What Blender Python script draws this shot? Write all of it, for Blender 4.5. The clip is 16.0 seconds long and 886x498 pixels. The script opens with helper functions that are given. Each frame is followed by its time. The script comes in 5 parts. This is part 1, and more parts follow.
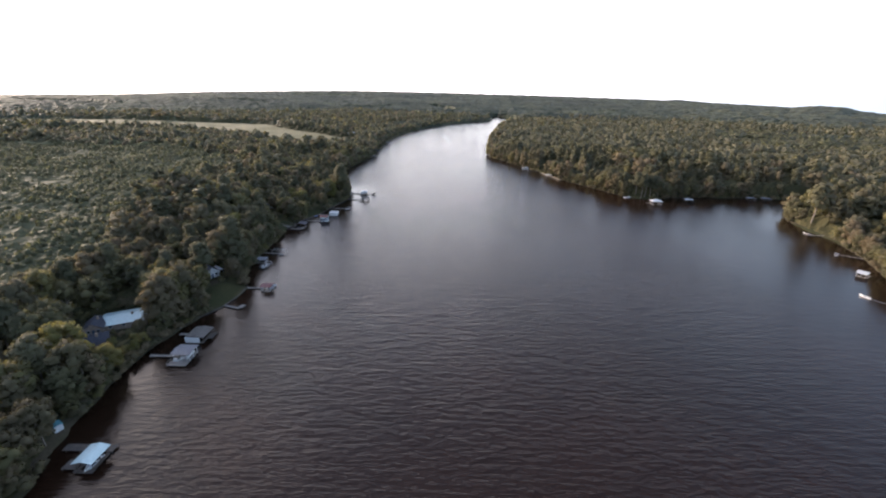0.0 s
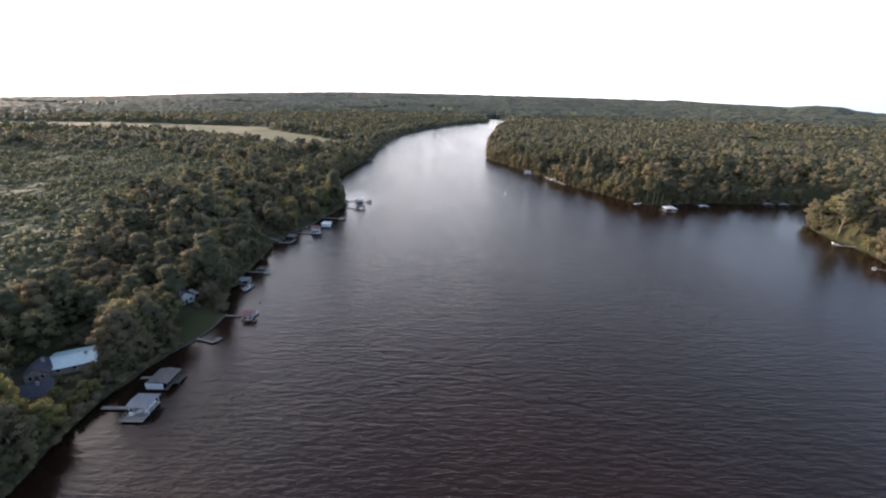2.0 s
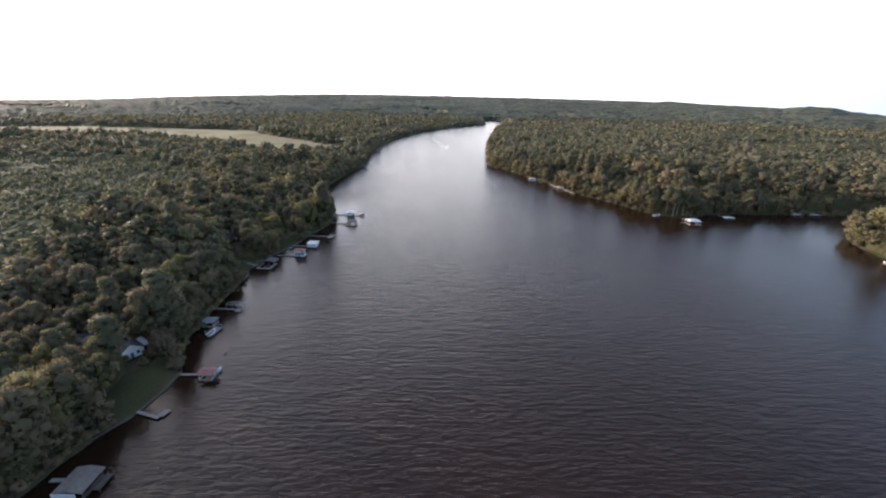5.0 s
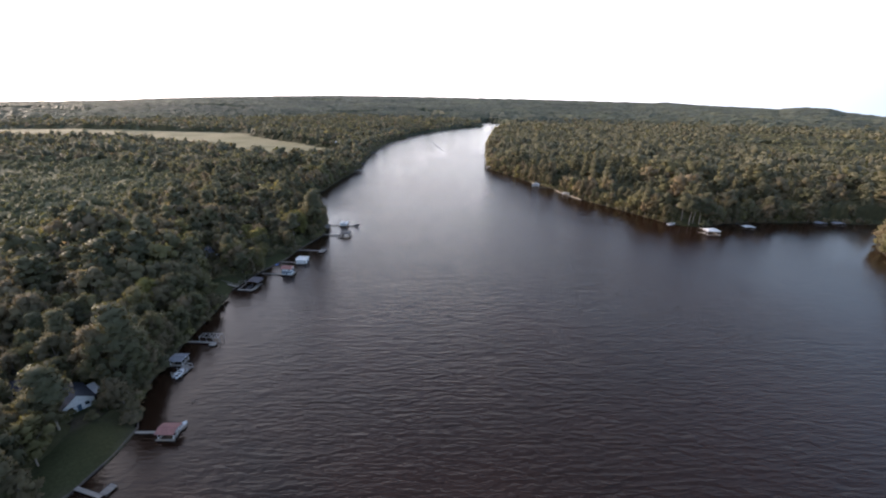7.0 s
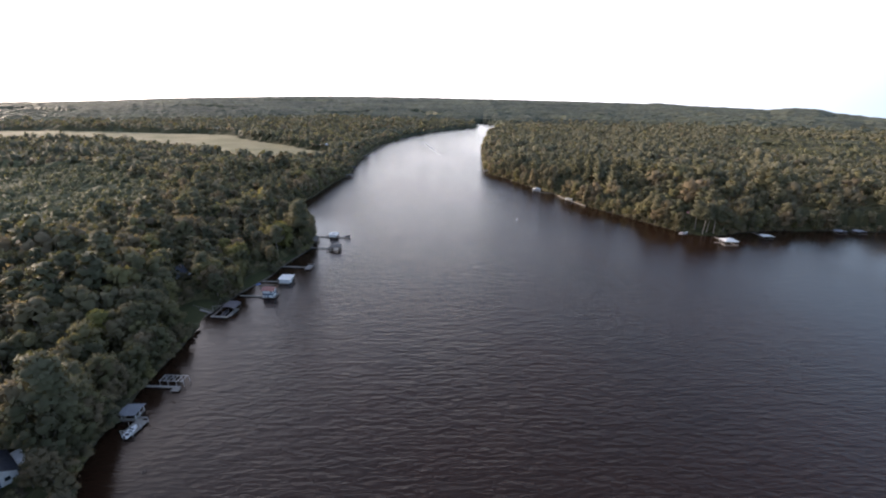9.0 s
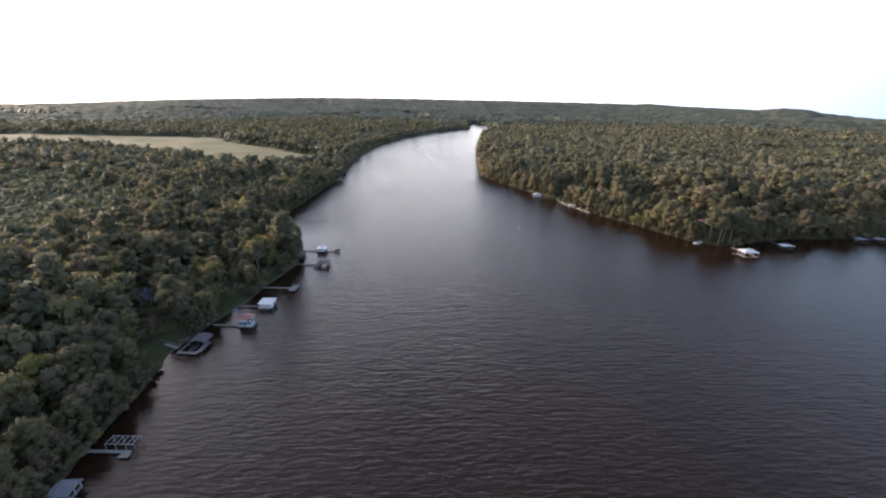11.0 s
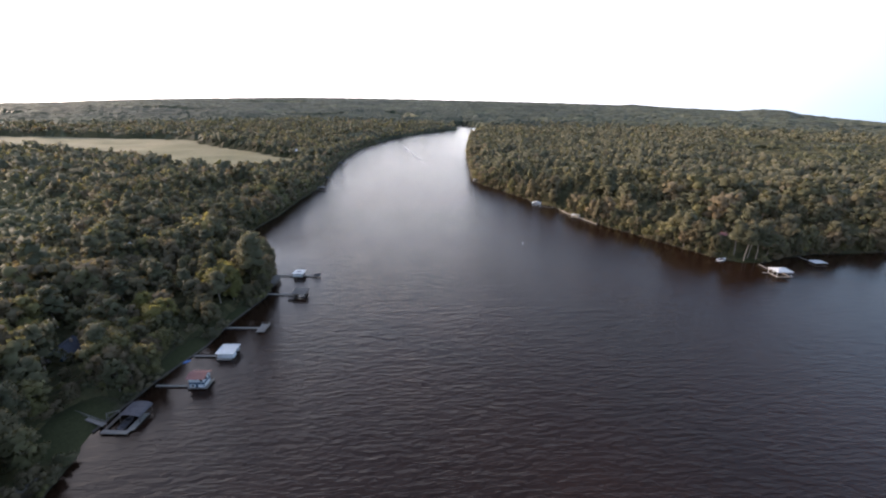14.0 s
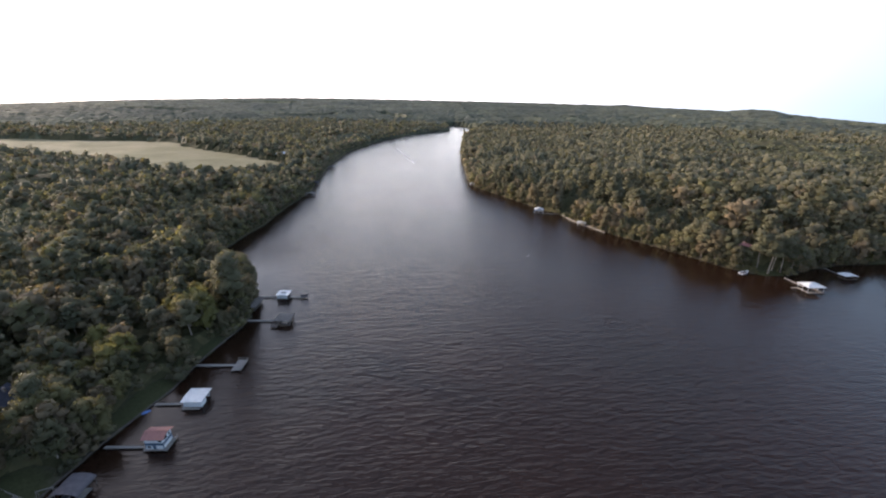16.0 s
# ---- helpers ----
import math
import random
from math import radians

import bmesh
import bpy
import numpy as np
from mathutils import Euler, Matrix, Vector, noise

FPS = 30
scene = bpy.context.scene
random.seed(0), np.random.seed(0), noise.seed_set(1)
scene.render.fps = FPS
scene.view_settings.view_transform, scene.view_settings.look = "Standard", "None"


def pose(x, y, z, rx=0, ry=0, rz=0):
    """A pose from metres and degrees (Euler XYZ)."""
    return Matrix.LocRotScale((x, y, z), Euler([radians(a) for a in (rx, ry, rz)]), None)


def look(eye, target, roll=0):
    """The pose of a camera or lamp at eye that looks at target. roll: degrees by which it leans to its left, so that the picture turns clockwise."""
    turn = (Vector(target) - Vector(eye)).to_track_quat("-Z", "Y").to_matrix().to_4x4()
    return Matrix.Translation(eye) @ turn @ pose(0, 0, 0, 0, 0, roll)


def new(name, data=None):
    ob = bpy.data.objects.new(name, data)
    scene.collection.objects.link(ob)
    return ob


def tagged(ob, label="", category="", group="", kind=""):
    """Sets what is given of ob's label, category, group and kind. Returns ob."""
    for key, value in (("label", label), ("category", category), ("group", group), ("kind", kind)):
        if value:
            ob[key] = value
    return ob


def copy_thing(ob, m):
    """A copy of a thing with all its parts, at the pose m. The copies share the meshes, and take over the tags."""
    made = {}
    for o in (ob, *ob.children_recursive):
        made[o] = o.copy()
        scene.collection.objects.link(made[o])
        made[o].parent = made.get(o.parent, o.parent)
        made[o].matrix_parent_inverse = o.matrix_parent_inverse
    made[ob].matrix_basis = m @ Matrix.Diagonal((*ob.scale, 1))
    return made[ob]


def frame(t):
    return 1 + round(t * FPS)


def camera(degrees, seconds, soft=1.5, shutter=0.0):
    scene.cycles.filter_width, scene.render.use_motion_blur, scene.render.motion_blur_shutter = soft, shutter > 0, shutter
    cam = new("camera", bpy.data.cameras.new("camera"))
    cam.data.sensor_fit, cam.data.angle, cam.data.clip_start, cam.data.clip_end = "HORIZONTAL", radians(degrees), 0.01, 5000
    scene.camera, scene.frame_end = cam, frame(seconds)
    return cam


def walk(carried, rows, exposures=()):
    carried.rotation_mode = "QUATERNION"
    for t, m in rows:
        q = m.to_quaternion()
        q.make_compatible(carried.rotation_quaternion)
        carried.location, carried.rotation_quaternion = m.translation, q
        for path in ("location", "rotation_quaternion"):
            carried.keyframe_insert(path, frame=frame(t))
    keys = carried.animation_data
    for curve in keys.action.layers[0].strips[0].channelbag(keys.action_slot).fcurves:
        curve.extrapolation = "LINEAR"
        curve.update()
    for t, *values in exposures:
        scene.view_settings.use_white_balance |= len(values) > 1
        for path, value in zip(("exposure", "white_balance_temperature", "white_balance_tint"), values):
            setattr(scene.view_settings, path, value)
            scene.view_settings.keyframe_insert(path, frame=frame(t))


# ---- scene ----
cam = camera(94.1, 16.0, soft=2.1)
PATH = [
    (0.0, (0.00, 0.00, 90.00), (-0.347, 93.527, 54.608), 1.17),
    (0.5, (-0.84, 6.12, 90.00), (-1.118, 99.661, 54.639), 1.13),
    (1.0, (-1.66, 12.24, 90.00), (-1.743, 105.780, 54.649), 1.08),
    (1.5, (-2.48, 18.35, 90.00), (-2.302, 111.926, 54.742), 1.05),
    (2.0, (-3.29, 24.45, 90.00), (-2.926, 118.050, 54.796), 1.01),
    (2.5, (-4.10, 30.55, 90.00), (-3.515, 124.155, 54.817), 0.99),
    (3.0, (-4.89, 36.64, 90.00), (-4.158, 130.253, 54.835), 0.95),
    (3.5, (-5.67, 42.73, 90.00), (-4.691, 136.375, 54.936), 0.94),
    (4.0, (-6.45, 48.81, 90.00), (-5.286, 142.491, 55.037), 0.93),
    (6.5, (-10.18, 79.13, 90.00), (-7.932, 172.931, 55.423), 0.76),
    (7.0, (-10.91, 85.17, 90.00), (-8.470, 178.989, 55.471), 0.78),
    (7.5, (-11.62, 91.21, 90.00), (-8.912, 185.032, 55.500), 0.77),
    (8.0, (-12.32, 97.24, 90.00), (-9.244, 191.067, 55.534), 0.75),
    (8.5, (-13.01, 103.27, 90.00), (-9.568, 197.086, 55.544), 0.77),
    (9.0, (-13.70, 109.30, 90.00), (-9.635, 203.115, 55.630), 0.79),
    (11.5, (-16.99, 139.32, 90.00), (-10.687, 233.107, 55.886), 0.70),
    (12.0, (-17.62, 145.30, 90.00), (-10.830, 239.063, 55.895), 0.74),
    (12.5, (-18.25, 151.29, 90.00), (-10.948, 245.030, 55.959), 0.71),
    (13.0, (-18.86, 157.26, 90.00), (-10.803, 250.954, 55.990), 0.71),
    (13.5, (-19.47, 163.23, 90.00), (-10.707, 256.859, 55.985), 0.74),
    (14.0, (-20.06, 169.19, 90.00), (-10.783, 262.766, 55.968), 0.81),
    (14.5, (-20.65, 175.15, 90.00), (-10.896, 268.685, 55.994), 0.82),
    (15.0, (-21.23, 181.10, 90.00), (-11.160, 274.594, 55.966), 0.79),
    (15.5, (-21.80, 187.05, 90.00), (-11.122, 280.489, 56.012), 0.76),
    (16.0, (-22.36, 192.99, 90.00), (-11.133, 286.382, 56.061), 0.79),
]
walk(cam, [(t, look(eye, target, roll)) for t, eye, target, roll in PATH], [(0.0, 1.66, 6350, 19), (16.0, 1.66, 6350, 19)])

# ---- light ----
SUN_AZ, SUN_EL = -57.0, 15.0  # degrees clockwise from +y, and above the horizon
world = bpy.data.worlds.new("sky")
scene.world = world
world.use_nodes = True
wn = world.node_tree.nodes
sky = wn.new("ShaderNodeTexSky")
sky.sky_type = "NISHITA"
sky.sun_disc = False
sky.sun_elevation, sky.sun_rotation = radians(SUN_EL), radians(SUN_AZ)
sky.air_density, sky.dust_density, sky.ozone_density = 1.0, 2.0, 1.0
wn["Background"].inputs[1].default_value = 0.15
# summer haze: whitens the sky low down, most of all towards the sun
wl = world.node_tree.links
SUN_DIR = (math.sin(radians(SUN_AZ)) * math.cos(radians(SUN_EL)), math.cos(radians(SUN_AZ)) * math.cos(radians(SUN_EL)), math.sin(radians(SUN_EL)))
sky_co = wn.new("ShaderNodeTexCoord")
towards = wn.new("ShaderNodeVectorMath")
towards.operation = "DOT_PRODUCT"
towards.inputs[1].default_value = SUN_DIR
wl.new(sky_co.outputs["Generated"], towards.inputs[0])
near_sun = wn.new("ShaderNodeMapRange")
near_sun.interpolation_type = "SMOOTHSTEP"
near_sun.inputs[1].default_value, near_sun.inputs[2].default_value = -0.42, 0.85
wl.new(towards.outputs["Value"], near_sun.inputs[0])
haze = wn.new("ShaderNodeMix")
haze.data_type = "RGBA"
haze.inputs[6].default_value, haze.inputs[7].default_value = (1.5, 2.02, 2.5, 1), (9.0, 8.7, 8.2, 1)
wl.new(near_sun.outputs[0], haze.inputs[0])
rise = wn.new("ShaderNodeSeparateXYZ")
wl.new(sky_co.outputs["Generated"], rise.inputs[0])
thick = wn.new("ShaderNodeMapRange")
thick.interpolation_type = "SMOOTHSTEP"
thick.inputs[1].default_value, thick.inputs[2].default_value, thick.inputs[3].default_value, thick.inputs[4].default_value = 0.0, 0.37, 0.92, 0.04
wl.new(rise.outputs[2], thick.inputs[0])
veil = wn.new("ShaderNodeMix")
veil.data_type = "RGBA"
wl.new(thick.outputs[0], veil.inputs[0])
wl.new(sky.outputs[0], veil.inputs[6])
wl.new(haze.outputs[2], veil.inputs[7])
wl.new(veil.outputs[2], wn["Background"].inputs[0])
sun_data = bpy.data.lights.new("sun", "SUN")
sun_data.energy, sun_data.angle, sun_data.color = 1.7, radians(6.0), (1.0, 0.84, 0.66)
sun = new("sun", sun_data)
sx, sy, sz = math.sin(radians(SUN_AZ)) * math.cos(radians(SUN_EL)), math.cos(radians(SUN_AZ)) * math.cos(radians(SUN_EL)), math.sin(radians(SUN_EL))
sun.matrix_world = look((sx * 300, sy * 300, sz * 300), (0, 0, 0))


# ---- materials ----
def material(name):
    m = bpy.data.materials.new(name)
    m.use_nodes = True
    return m, m.node_tree.nodes, m.node_tree.links, m.node_tree.nodes["Principled BSDF"]


def noise_node(n, l, scale, detail=4.0, rough=0.6, stretch=None):
    co = n.new("ShaderNodeTexCoord")
    mp = n.new("ShaderNodeMapping")
    mp.inputs["Scale"].default_value = stretch or (1, 1, 1)
    nz = n.new("ShaderNodeTexNoise")
    nz.inputs["Scale"].default_value, nz.inputs["Detail"].default_value, nz.inputs["Roughness"].default_value = scale, detail, rough
    l.new(co.outputs["Object"], mp.inputs[0])
    l.new(mp.outputs[0], nz.inputs["Vector"])
    return nz


def ramp(n, l, fac, stops):
    r = n.new("ShaderNodeValToRGB")
    e = r.color_ramp.elements
    while len(e) < len(stops):
        e.new(0.5)
    for k, (p, c) in zip(e, stops):
        k.position, k.color = p, (*c, 1)
    l.new(fac, r.inputs[0])
    return r


def blend(n, l, kind, fac, a, b):
    x = n.new("ShaderNodeMix")
    x.data_type, x.blend_type = "RGBA", kind
    for sock, v in ((x.inputs[0], fac), (x.inputs[6], a), (x.inputs[7], b)):
        if isinstance(v, (int, float)):
            sock.default_value = v
        elif isinstance(v, tuple):
            sock.default_value = (*v, 1)
        else:
            l.new(v, sock)
    return x.outputs[2]


def surface(name, stops, scale=2.0, rough=0.7, metal=0.0, bump=0.2, grain=18.0, stretch=None):
    """A material with colour that varies at two scales, and fine relief."""
    m, n, l, p = material(name)
    big = noise_node(n, l, scale, 3.0, 0.55, stretch)
    fine = noise_node(n, l, grain, 4.0, 0.6)
    c = ramp(n, l, big.outputs[0], stops)
    g = ramp(n, l, fine.outputs[0], [(0.3, (0.82, 0.82, 0.82)), (0.7, (1.12, 1.12, 1.12))])
    l.new(blend(n, l, "MULTIPLY", 1.0, c.outputs[0], g.outputs[0]), p.inputs["Base Color"])
    p.inputs["Roughness"].default_value, p.inputs["Metallic"].default_value = rough, metal
    b = n.new("ShaderNodeBump")
    b.inputs["Strength"].default_value, b.inputs["Distance"].default_value = bump, 0.03
    l.new(fine.outputs[0], b.inputs["Height"])
    l.new(b.outputs[0], p.inputs["Normal"])
    return m


def foliage(name, stops, translucent=0.55, sheen=0.46):
    """Leaves: a colour for each tree, varied leaf by leaf, with light coming through."""
    m, n, l, p = material(name)
    at = n.new("ShaderNodeAttribute")
    at.attribute_name = "tint"
    oi = n.new("ShaderNodeObjectInfo")
    add = n.new("ShaderNodeMath")
    add.operation = "ADD"
    l.new(at.outputs["Fac"], add.inputs[0])
    l.new(oi.outputs["Random"], add.inputs[1])
    fr = n.new("ShaderNodeMath")
    fr.operation = "FRACT"
    l.new(add.outputs[0], fr.inputs[0])
    c = ramp(n, l, fr.outputs[0], stops)
    geo = n.new("ShaderNodeNewGeometry")
    leaf = ramp(n, l, geo.outputs["Random Per Island"], [(0.0, (0.88, 0.89, 0.88)), (1.0, (1.12, 1.11, 1.06))])
    col = blend(n, l, "MULTIPLY", 1.0, c.outputs[0], leaf.outputs[0])
    spot = noise_node(n, l, 0.35, 3.0)
    patch = ramp(n, l, spot.outputs[0], [(0.3, (0.82, 0.84, 0.82)), (0.7, (1.18, 1.15, 1.08))])
    col = blend(n, l, "MULTIPLY", 1.0, col, patch.outputs[0])
    l.new(col, p.inputs["Base Color"])
    p.inputs["Roughness"].default_value = 0.65
    p.inputs["Specular IOR Level"].default_value = 0.05
    # warm sheen pales the leaves at low angles, in place of haze
    p.inputs["Sheen Weight"].default_value = sheen
    p.inputs["Sheen Roughness"].default_value = 0.85
    p.inputs["Sheen Tint"].default_value = (1.0, 0.87, 0.66, 1)
    tr = n.new("ShaderNodeBsdfTranslucent")
    l.new(blend(n, l, "MULTIPLY", 1.0, col, (1.12, 1.08, 0.86)), tr.inputs[0])
    mix = n.new("ShaderNodeMixShader")
    mix.inputs[0].default_value = translucent
    l.new(p.outputs[0], mix.inputs[1])
    l.new(tr.outputs[0], mix.inputs[2])
    l.new(mix.outputs[0], n["Material Output"].inputs[0])
    return m


LEAF = foliage("broad leaves", [(0.0, (0.062, 0.066, 0.036)), (0.14, (0.094, 0.095, 0.049)), (0.28, (0.128, 0.12, 0.058)), (0.4, (0.17, 0.156, 0.062)), (0.48, (0.106, 0.102, 0.055)), (0.62, (0.14, 0.118, 0.068)), (0.76, (0.162, 0.125, 0.08)), (0.88, (0.12, 0.105, 0.062)), (1.0, (0.064, 0.066, 0.038))], 0.5, 0.2)
# pale leaf tone brightened further, as if the sun were on these crowns
LEAF_PALE_SUNLIT = foliage("light yellow-green leaves, painted sunlit", [(0.0, (0.158, 0.155, 0.054)), (0.5, (0.195, 0.182, 0.06)), (1.0, (0.215, 0.19, 0.07))], 0.55, 0.18)
NEEDLE = foliage("pine needles", [(0.0, (0.062, 0.068, 0.039)), (0.5, (0.084, 0.087, 0.049)), (1.0, (0.11, 0.106, 0.06))], 0.4, 0.2)
# lighter than NEEDLE: young growth, plus some haze put into the colour
YOUNG_NEEDLE = foliage("young pine needles", [(0.0, (0.086, 0.094, 0.048)), (0.5, (0.102, 0.107, 0.055)), (1.0, (0.12, 0.12, 0.063))], 0.4, 0.16)
THICKET = foliage("undergrowth leaves", [(0.0, (0.058, 0.056, 0.03)), (0.5, (0.076, 0.071, 0.039)), (1.0, (0.098, 0.088, 0.048))], 0.3, 0.0)
# far canopy: base colour raised to stand in for haze over the distance
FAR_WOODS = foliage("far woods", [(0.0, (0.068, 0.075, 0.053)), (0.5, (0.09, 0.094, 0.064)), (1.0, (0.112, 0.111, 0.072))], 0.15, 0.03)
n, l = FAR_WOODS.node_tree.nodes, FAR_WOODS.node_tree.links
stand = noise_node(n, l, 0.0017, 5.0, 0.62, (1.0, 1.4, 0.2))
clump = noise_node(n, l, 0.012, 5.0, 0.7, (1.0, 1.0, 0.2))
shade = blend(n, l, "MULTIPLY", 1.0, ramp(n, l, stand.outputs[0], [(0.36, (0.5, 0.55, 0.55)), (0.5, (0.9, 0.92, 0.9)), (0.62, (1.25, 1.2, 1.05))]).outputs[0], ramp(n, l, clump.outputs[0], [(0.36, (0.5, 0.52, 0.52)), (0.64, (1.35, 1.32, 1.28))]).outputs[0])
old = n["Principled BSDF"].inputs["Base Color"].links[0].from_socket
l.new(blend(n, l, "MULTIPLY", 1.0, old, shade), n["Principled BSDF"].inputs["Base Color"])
n, l = THICKET.node_tree.nodes, THICKET.node_tree.links
tops = noise_node(n, l, 0.11, 7.0, 0.68)
lump = n.new("ShaderNodeBump")
lump.inputs["Strength"].default_value, lump.inputs["Distance"].default_value = 0.45, 5.0
l.new(tops.outputs[0], lump.inputs["Height"])
l.new(lump.outputs[0], n["Principled BSDF"].inputs["Normal"])
BARK = surface("bark", [(0.3, (0.16, 0.13, 0.1)), (0.7, (0.32, 0.27, 0.22))], 1.5, 0.9, bump=0.5, grain=9.0, stretch=(4, 4, 0.6))

# water: dark brown, with small waves that run across the river
WATER, n, l, p = material("river water")
p.inputs["IOR"].default_value = 1.33
p.inputs["Roughness"].default_value = 0.14
p.inputs["Specular IOR Level"].default_value = 0.34
murk = noise_node(n, l, 0.012, 3.0)
l.new(ramp(n, l, murk.outputs[0], [(0.35, (0.0115, 0.006, 0.0036)), (0.65, (0.0165, 0.0078, 0.0045))]).outputs[0], p.inputs["Base Color"])
w0 = noise_node(n, l, 0.32, 1.0, 0.5, (0.3, 1.0, 1.0))
w1 = noise_node(n, l, 0.8, 2.0, 0.5, (0.3, 1.0, 1.0))
w2 = noise_node(n, l, 2.1, 3.0, 0.62, (0.3, 1.0, 1.0))
w3 = noise_node(n, l, 0.016, 3.0, 0.55, (1.0, 0.45, 1.0))
for w, turn in ((w0, -2.0), (w1, 4.0), (w2, -7.0)):
    w.inputs["Vector"].links[0].from_node.inputs["Rotation"].default_value = (0, 0, radians(turn))
b1 = n.new("ShaderNodeBump")
b1.inputs["Distance"].default_value = 0.42
b0 = n.new("ShaderNodeBump")
b0.inputs["Distance"].default_value = 0.34
b2 = n.new("ShaderNodeBump")
b2.inputs["Distance"].default_value = 0.17
gust = ramp(n, l, w3.outputs[0], [(0.35, (0.72, 0.72, 0.72)), (0.62, (0.95, 0.95, 0.95))])
open_water = n.new("ShaderNodeAttribute")
open_water.attribute_name = "windy"
wind = blend(n, l, "MULTIPLY", 1.0, gust.outputs[0], open_water.outputs["Color"])
l.new(wind, b0.inputs["Strength"])
l.new(w0.outputs[0], b0.inputs["Height"])
l.new(b0.outputs[0], b1.inputs["Normal"])
l.new(wind, b1.inputs["Strength"])
l.new(wind, b2.inputs["Strength"])
l.new(w1.outputs[0], b1.inputs["Height"])
l.new(w2.outputs[0], b2.inputs["Height"])
l.new(b1.outputs[0], b2.inputs["Normal"])
l.new(b2.outputs[0], p.inputs["Normal"])

# ground: leaf litter and soil, with grass where it is open
GROUND, n, l, p = material("ground")
at = n.new("ShaderNodeAttribute")
at.attribute_name = "grass"
big, fine = noise_node(n, l, 0.03, 4.0), noise_node(n, l, 1.2, 5.0, 0.7)
soil = ramp(n, l, fine.outputs[0], [(0.3, (0.05, 0.04, 0.028)), (0.7, (0.1, 0.08, 0.055))])
grass = ramp(n, l, big.outputs[0], [(0.3, (0.034, 0.037, 0.016)), (0.6, (0.044, 0.046, 0.021)), (0.75, (0.064, 0.057, 0.03))])
grain = ramp(n, l, fine.outputs[0], [(0.3, (0.7, 0.72, 0.7)), (0.7, (1.25, 1.22, 1.2))])
turf = blend(n, l, "MULTIPLY", 1.0, grass.outputs[0], grain.outputs[0])
at2 = n.new("ShaderNodeAttribute")
at2.attribute_name = "hay"
mown = noise_node(n, l, 0.012, 5.0, 0.6)
hay = blend(n, l, "MULTIPLY", 1.0, ramp(n, l, mown.outputs[0], [(0.3, (0.12, 0.118, 0.062)), (0.52, (0.19, 0.17, 0.1)), (0.7, (0.24, 0.21, 0.13))]).outputs[0], grain.outputs[0])
col = blend(n, l, "MIX", at.outputs["Fac"], soil.outputs[0], turf)
l.new(blend(n, l, "MIX", at2.outputs["Fac"], col, hay), p.inputs["Base Color"])
p.inputs["Roughness"].default_value = 0.95
p.inputs["Specular IOR Level"].default_value = 0.1
bp = n.new("ShaderNodeBump")
bp.inputs["Strength"].default_value, bp.inputs["Distance"].default_value = 0.5, 0.2
l.new(fine.outputs[0], bp.inputs["Height"])
l.new(bp.outputs[0], p.inputs["Normal"])

# ---- the lie of the land ----
LEFT = [(-88, -400), (-92, -60), (-95, 30), (-97, 70), (-102, 83), (-105, 97), (-107, 117), (-107, 127), (-105, 136), (-102, 150), (-97, 159), (-95, 170), (-95, 180), (-101, 189), (-103, 197), (-105, 209), (-106, 227), (-106, 250), (-109, 270), (-104, 291), (-99, 305), (-96, 313), (-95, 322), (-93, 332), (-90, 342), (-87, 352), (-86, 361), (-88, 372), (-92, 388), (-100, 402), (-118, 418), (-130, 440)]
LEFT_FAR = [(-127, 470), (-120, 506), (-117, 555), (-107, 622), (-110, 680), (-113, 770), (-112, 830), (-104, 960), (-88, 1033), (-60, 1140), (-30, 1225), (40, 1360), (120, 1480), (158, 1525), (165, 1560), (160, 1640), (175, 1740), (205, 1800), (240, 1720), (275, 1633), (310, 1570), (420, 1500), (600, 1440)]
RIGHT_FAR = [(620, 1380), (420, 1420), (300, 1480), (262, 1500), (215, 1450), (168, 1344), (120, 1080), (87, 880), (66, 700), (62, 655), (68, 625), (82, 596), (102, 543), (115, 520), (119, 497), (130, 466), (146, 438), (158, 415), (170, 392), (182, 382), (194, 380)]
RIGHT = [(215, 388), (240, 392), (280, 393), (325, 390), (380, 392), (430, 385), (425, 365), (360, 358), (310, 350), (290, 343), (282, 335), (272, 318), (266, 290), (266, 268), (256, 236), (240, 206), (225, 170), (215, 120), (212, 60), (210, -60), (205, -400)]
FIELD = [(-1100, 980), (-740, 790), (-527, 799), (-478, 786), (-435, 758), (-374, 745), (-314, 695), (-251, 652), (-212, 640), (-150, 740), (-171, 808), (-227, 840), (-285, 890), (-355, 939), (-393, 1003), (-492, 1066), (-544, 1056), (-635, 1050), (-721, 1045), (-1100, 1090)]
STRIPS = [[(-620, 2230), (-340, 1930), (-240, 2060), (-290, 2290)], [(-110, 2350), (0, 2010), (50, 1960), (64, 2010), (-55, 2400)], [(-1500, 2500), (-1000, 2350), (-950, 2500), (-1400, 2700)], [(-2300, 2300), (-1500, 1900), (-1450, 2050), (-2200, 2500)], [(-1300, 3400), (-700, 3300), (-680, 3480), (-1250, 3600)]]
RIVER = np.array(LEFT + LEFT_FAR + RIGHT_FAR + RIGHT, float)
# open lawns and yards on the banks: centre, half sizes, turn in degrees
LAWNS = [(-103, 170, 8.5, 13, 0), (-110, 86, 4.2, 7.5, 15), (-114.5, 271, 8.5, 14, 0), (-102, 308, 4.5, 13, -16), (-94, 336, 4, 9, -12), (187, 384, 11, 4, 5), (126, 512, 8, 15, 14), (141, 478, 11, 12, 28), (177, 420, 8, 8, 20), (268, 391, 9, 4, 0), (267, 284, 3.4, 26, -6), (330, 395, 40, 3, 0), (-128, 143, 11, 8, 28), (-118, 188, 7, 7, 0), (-150, 133, 12, 3.5, 12), (-190, 850, 30, 18, 0), (-150, 800, 12, 8, 0)]


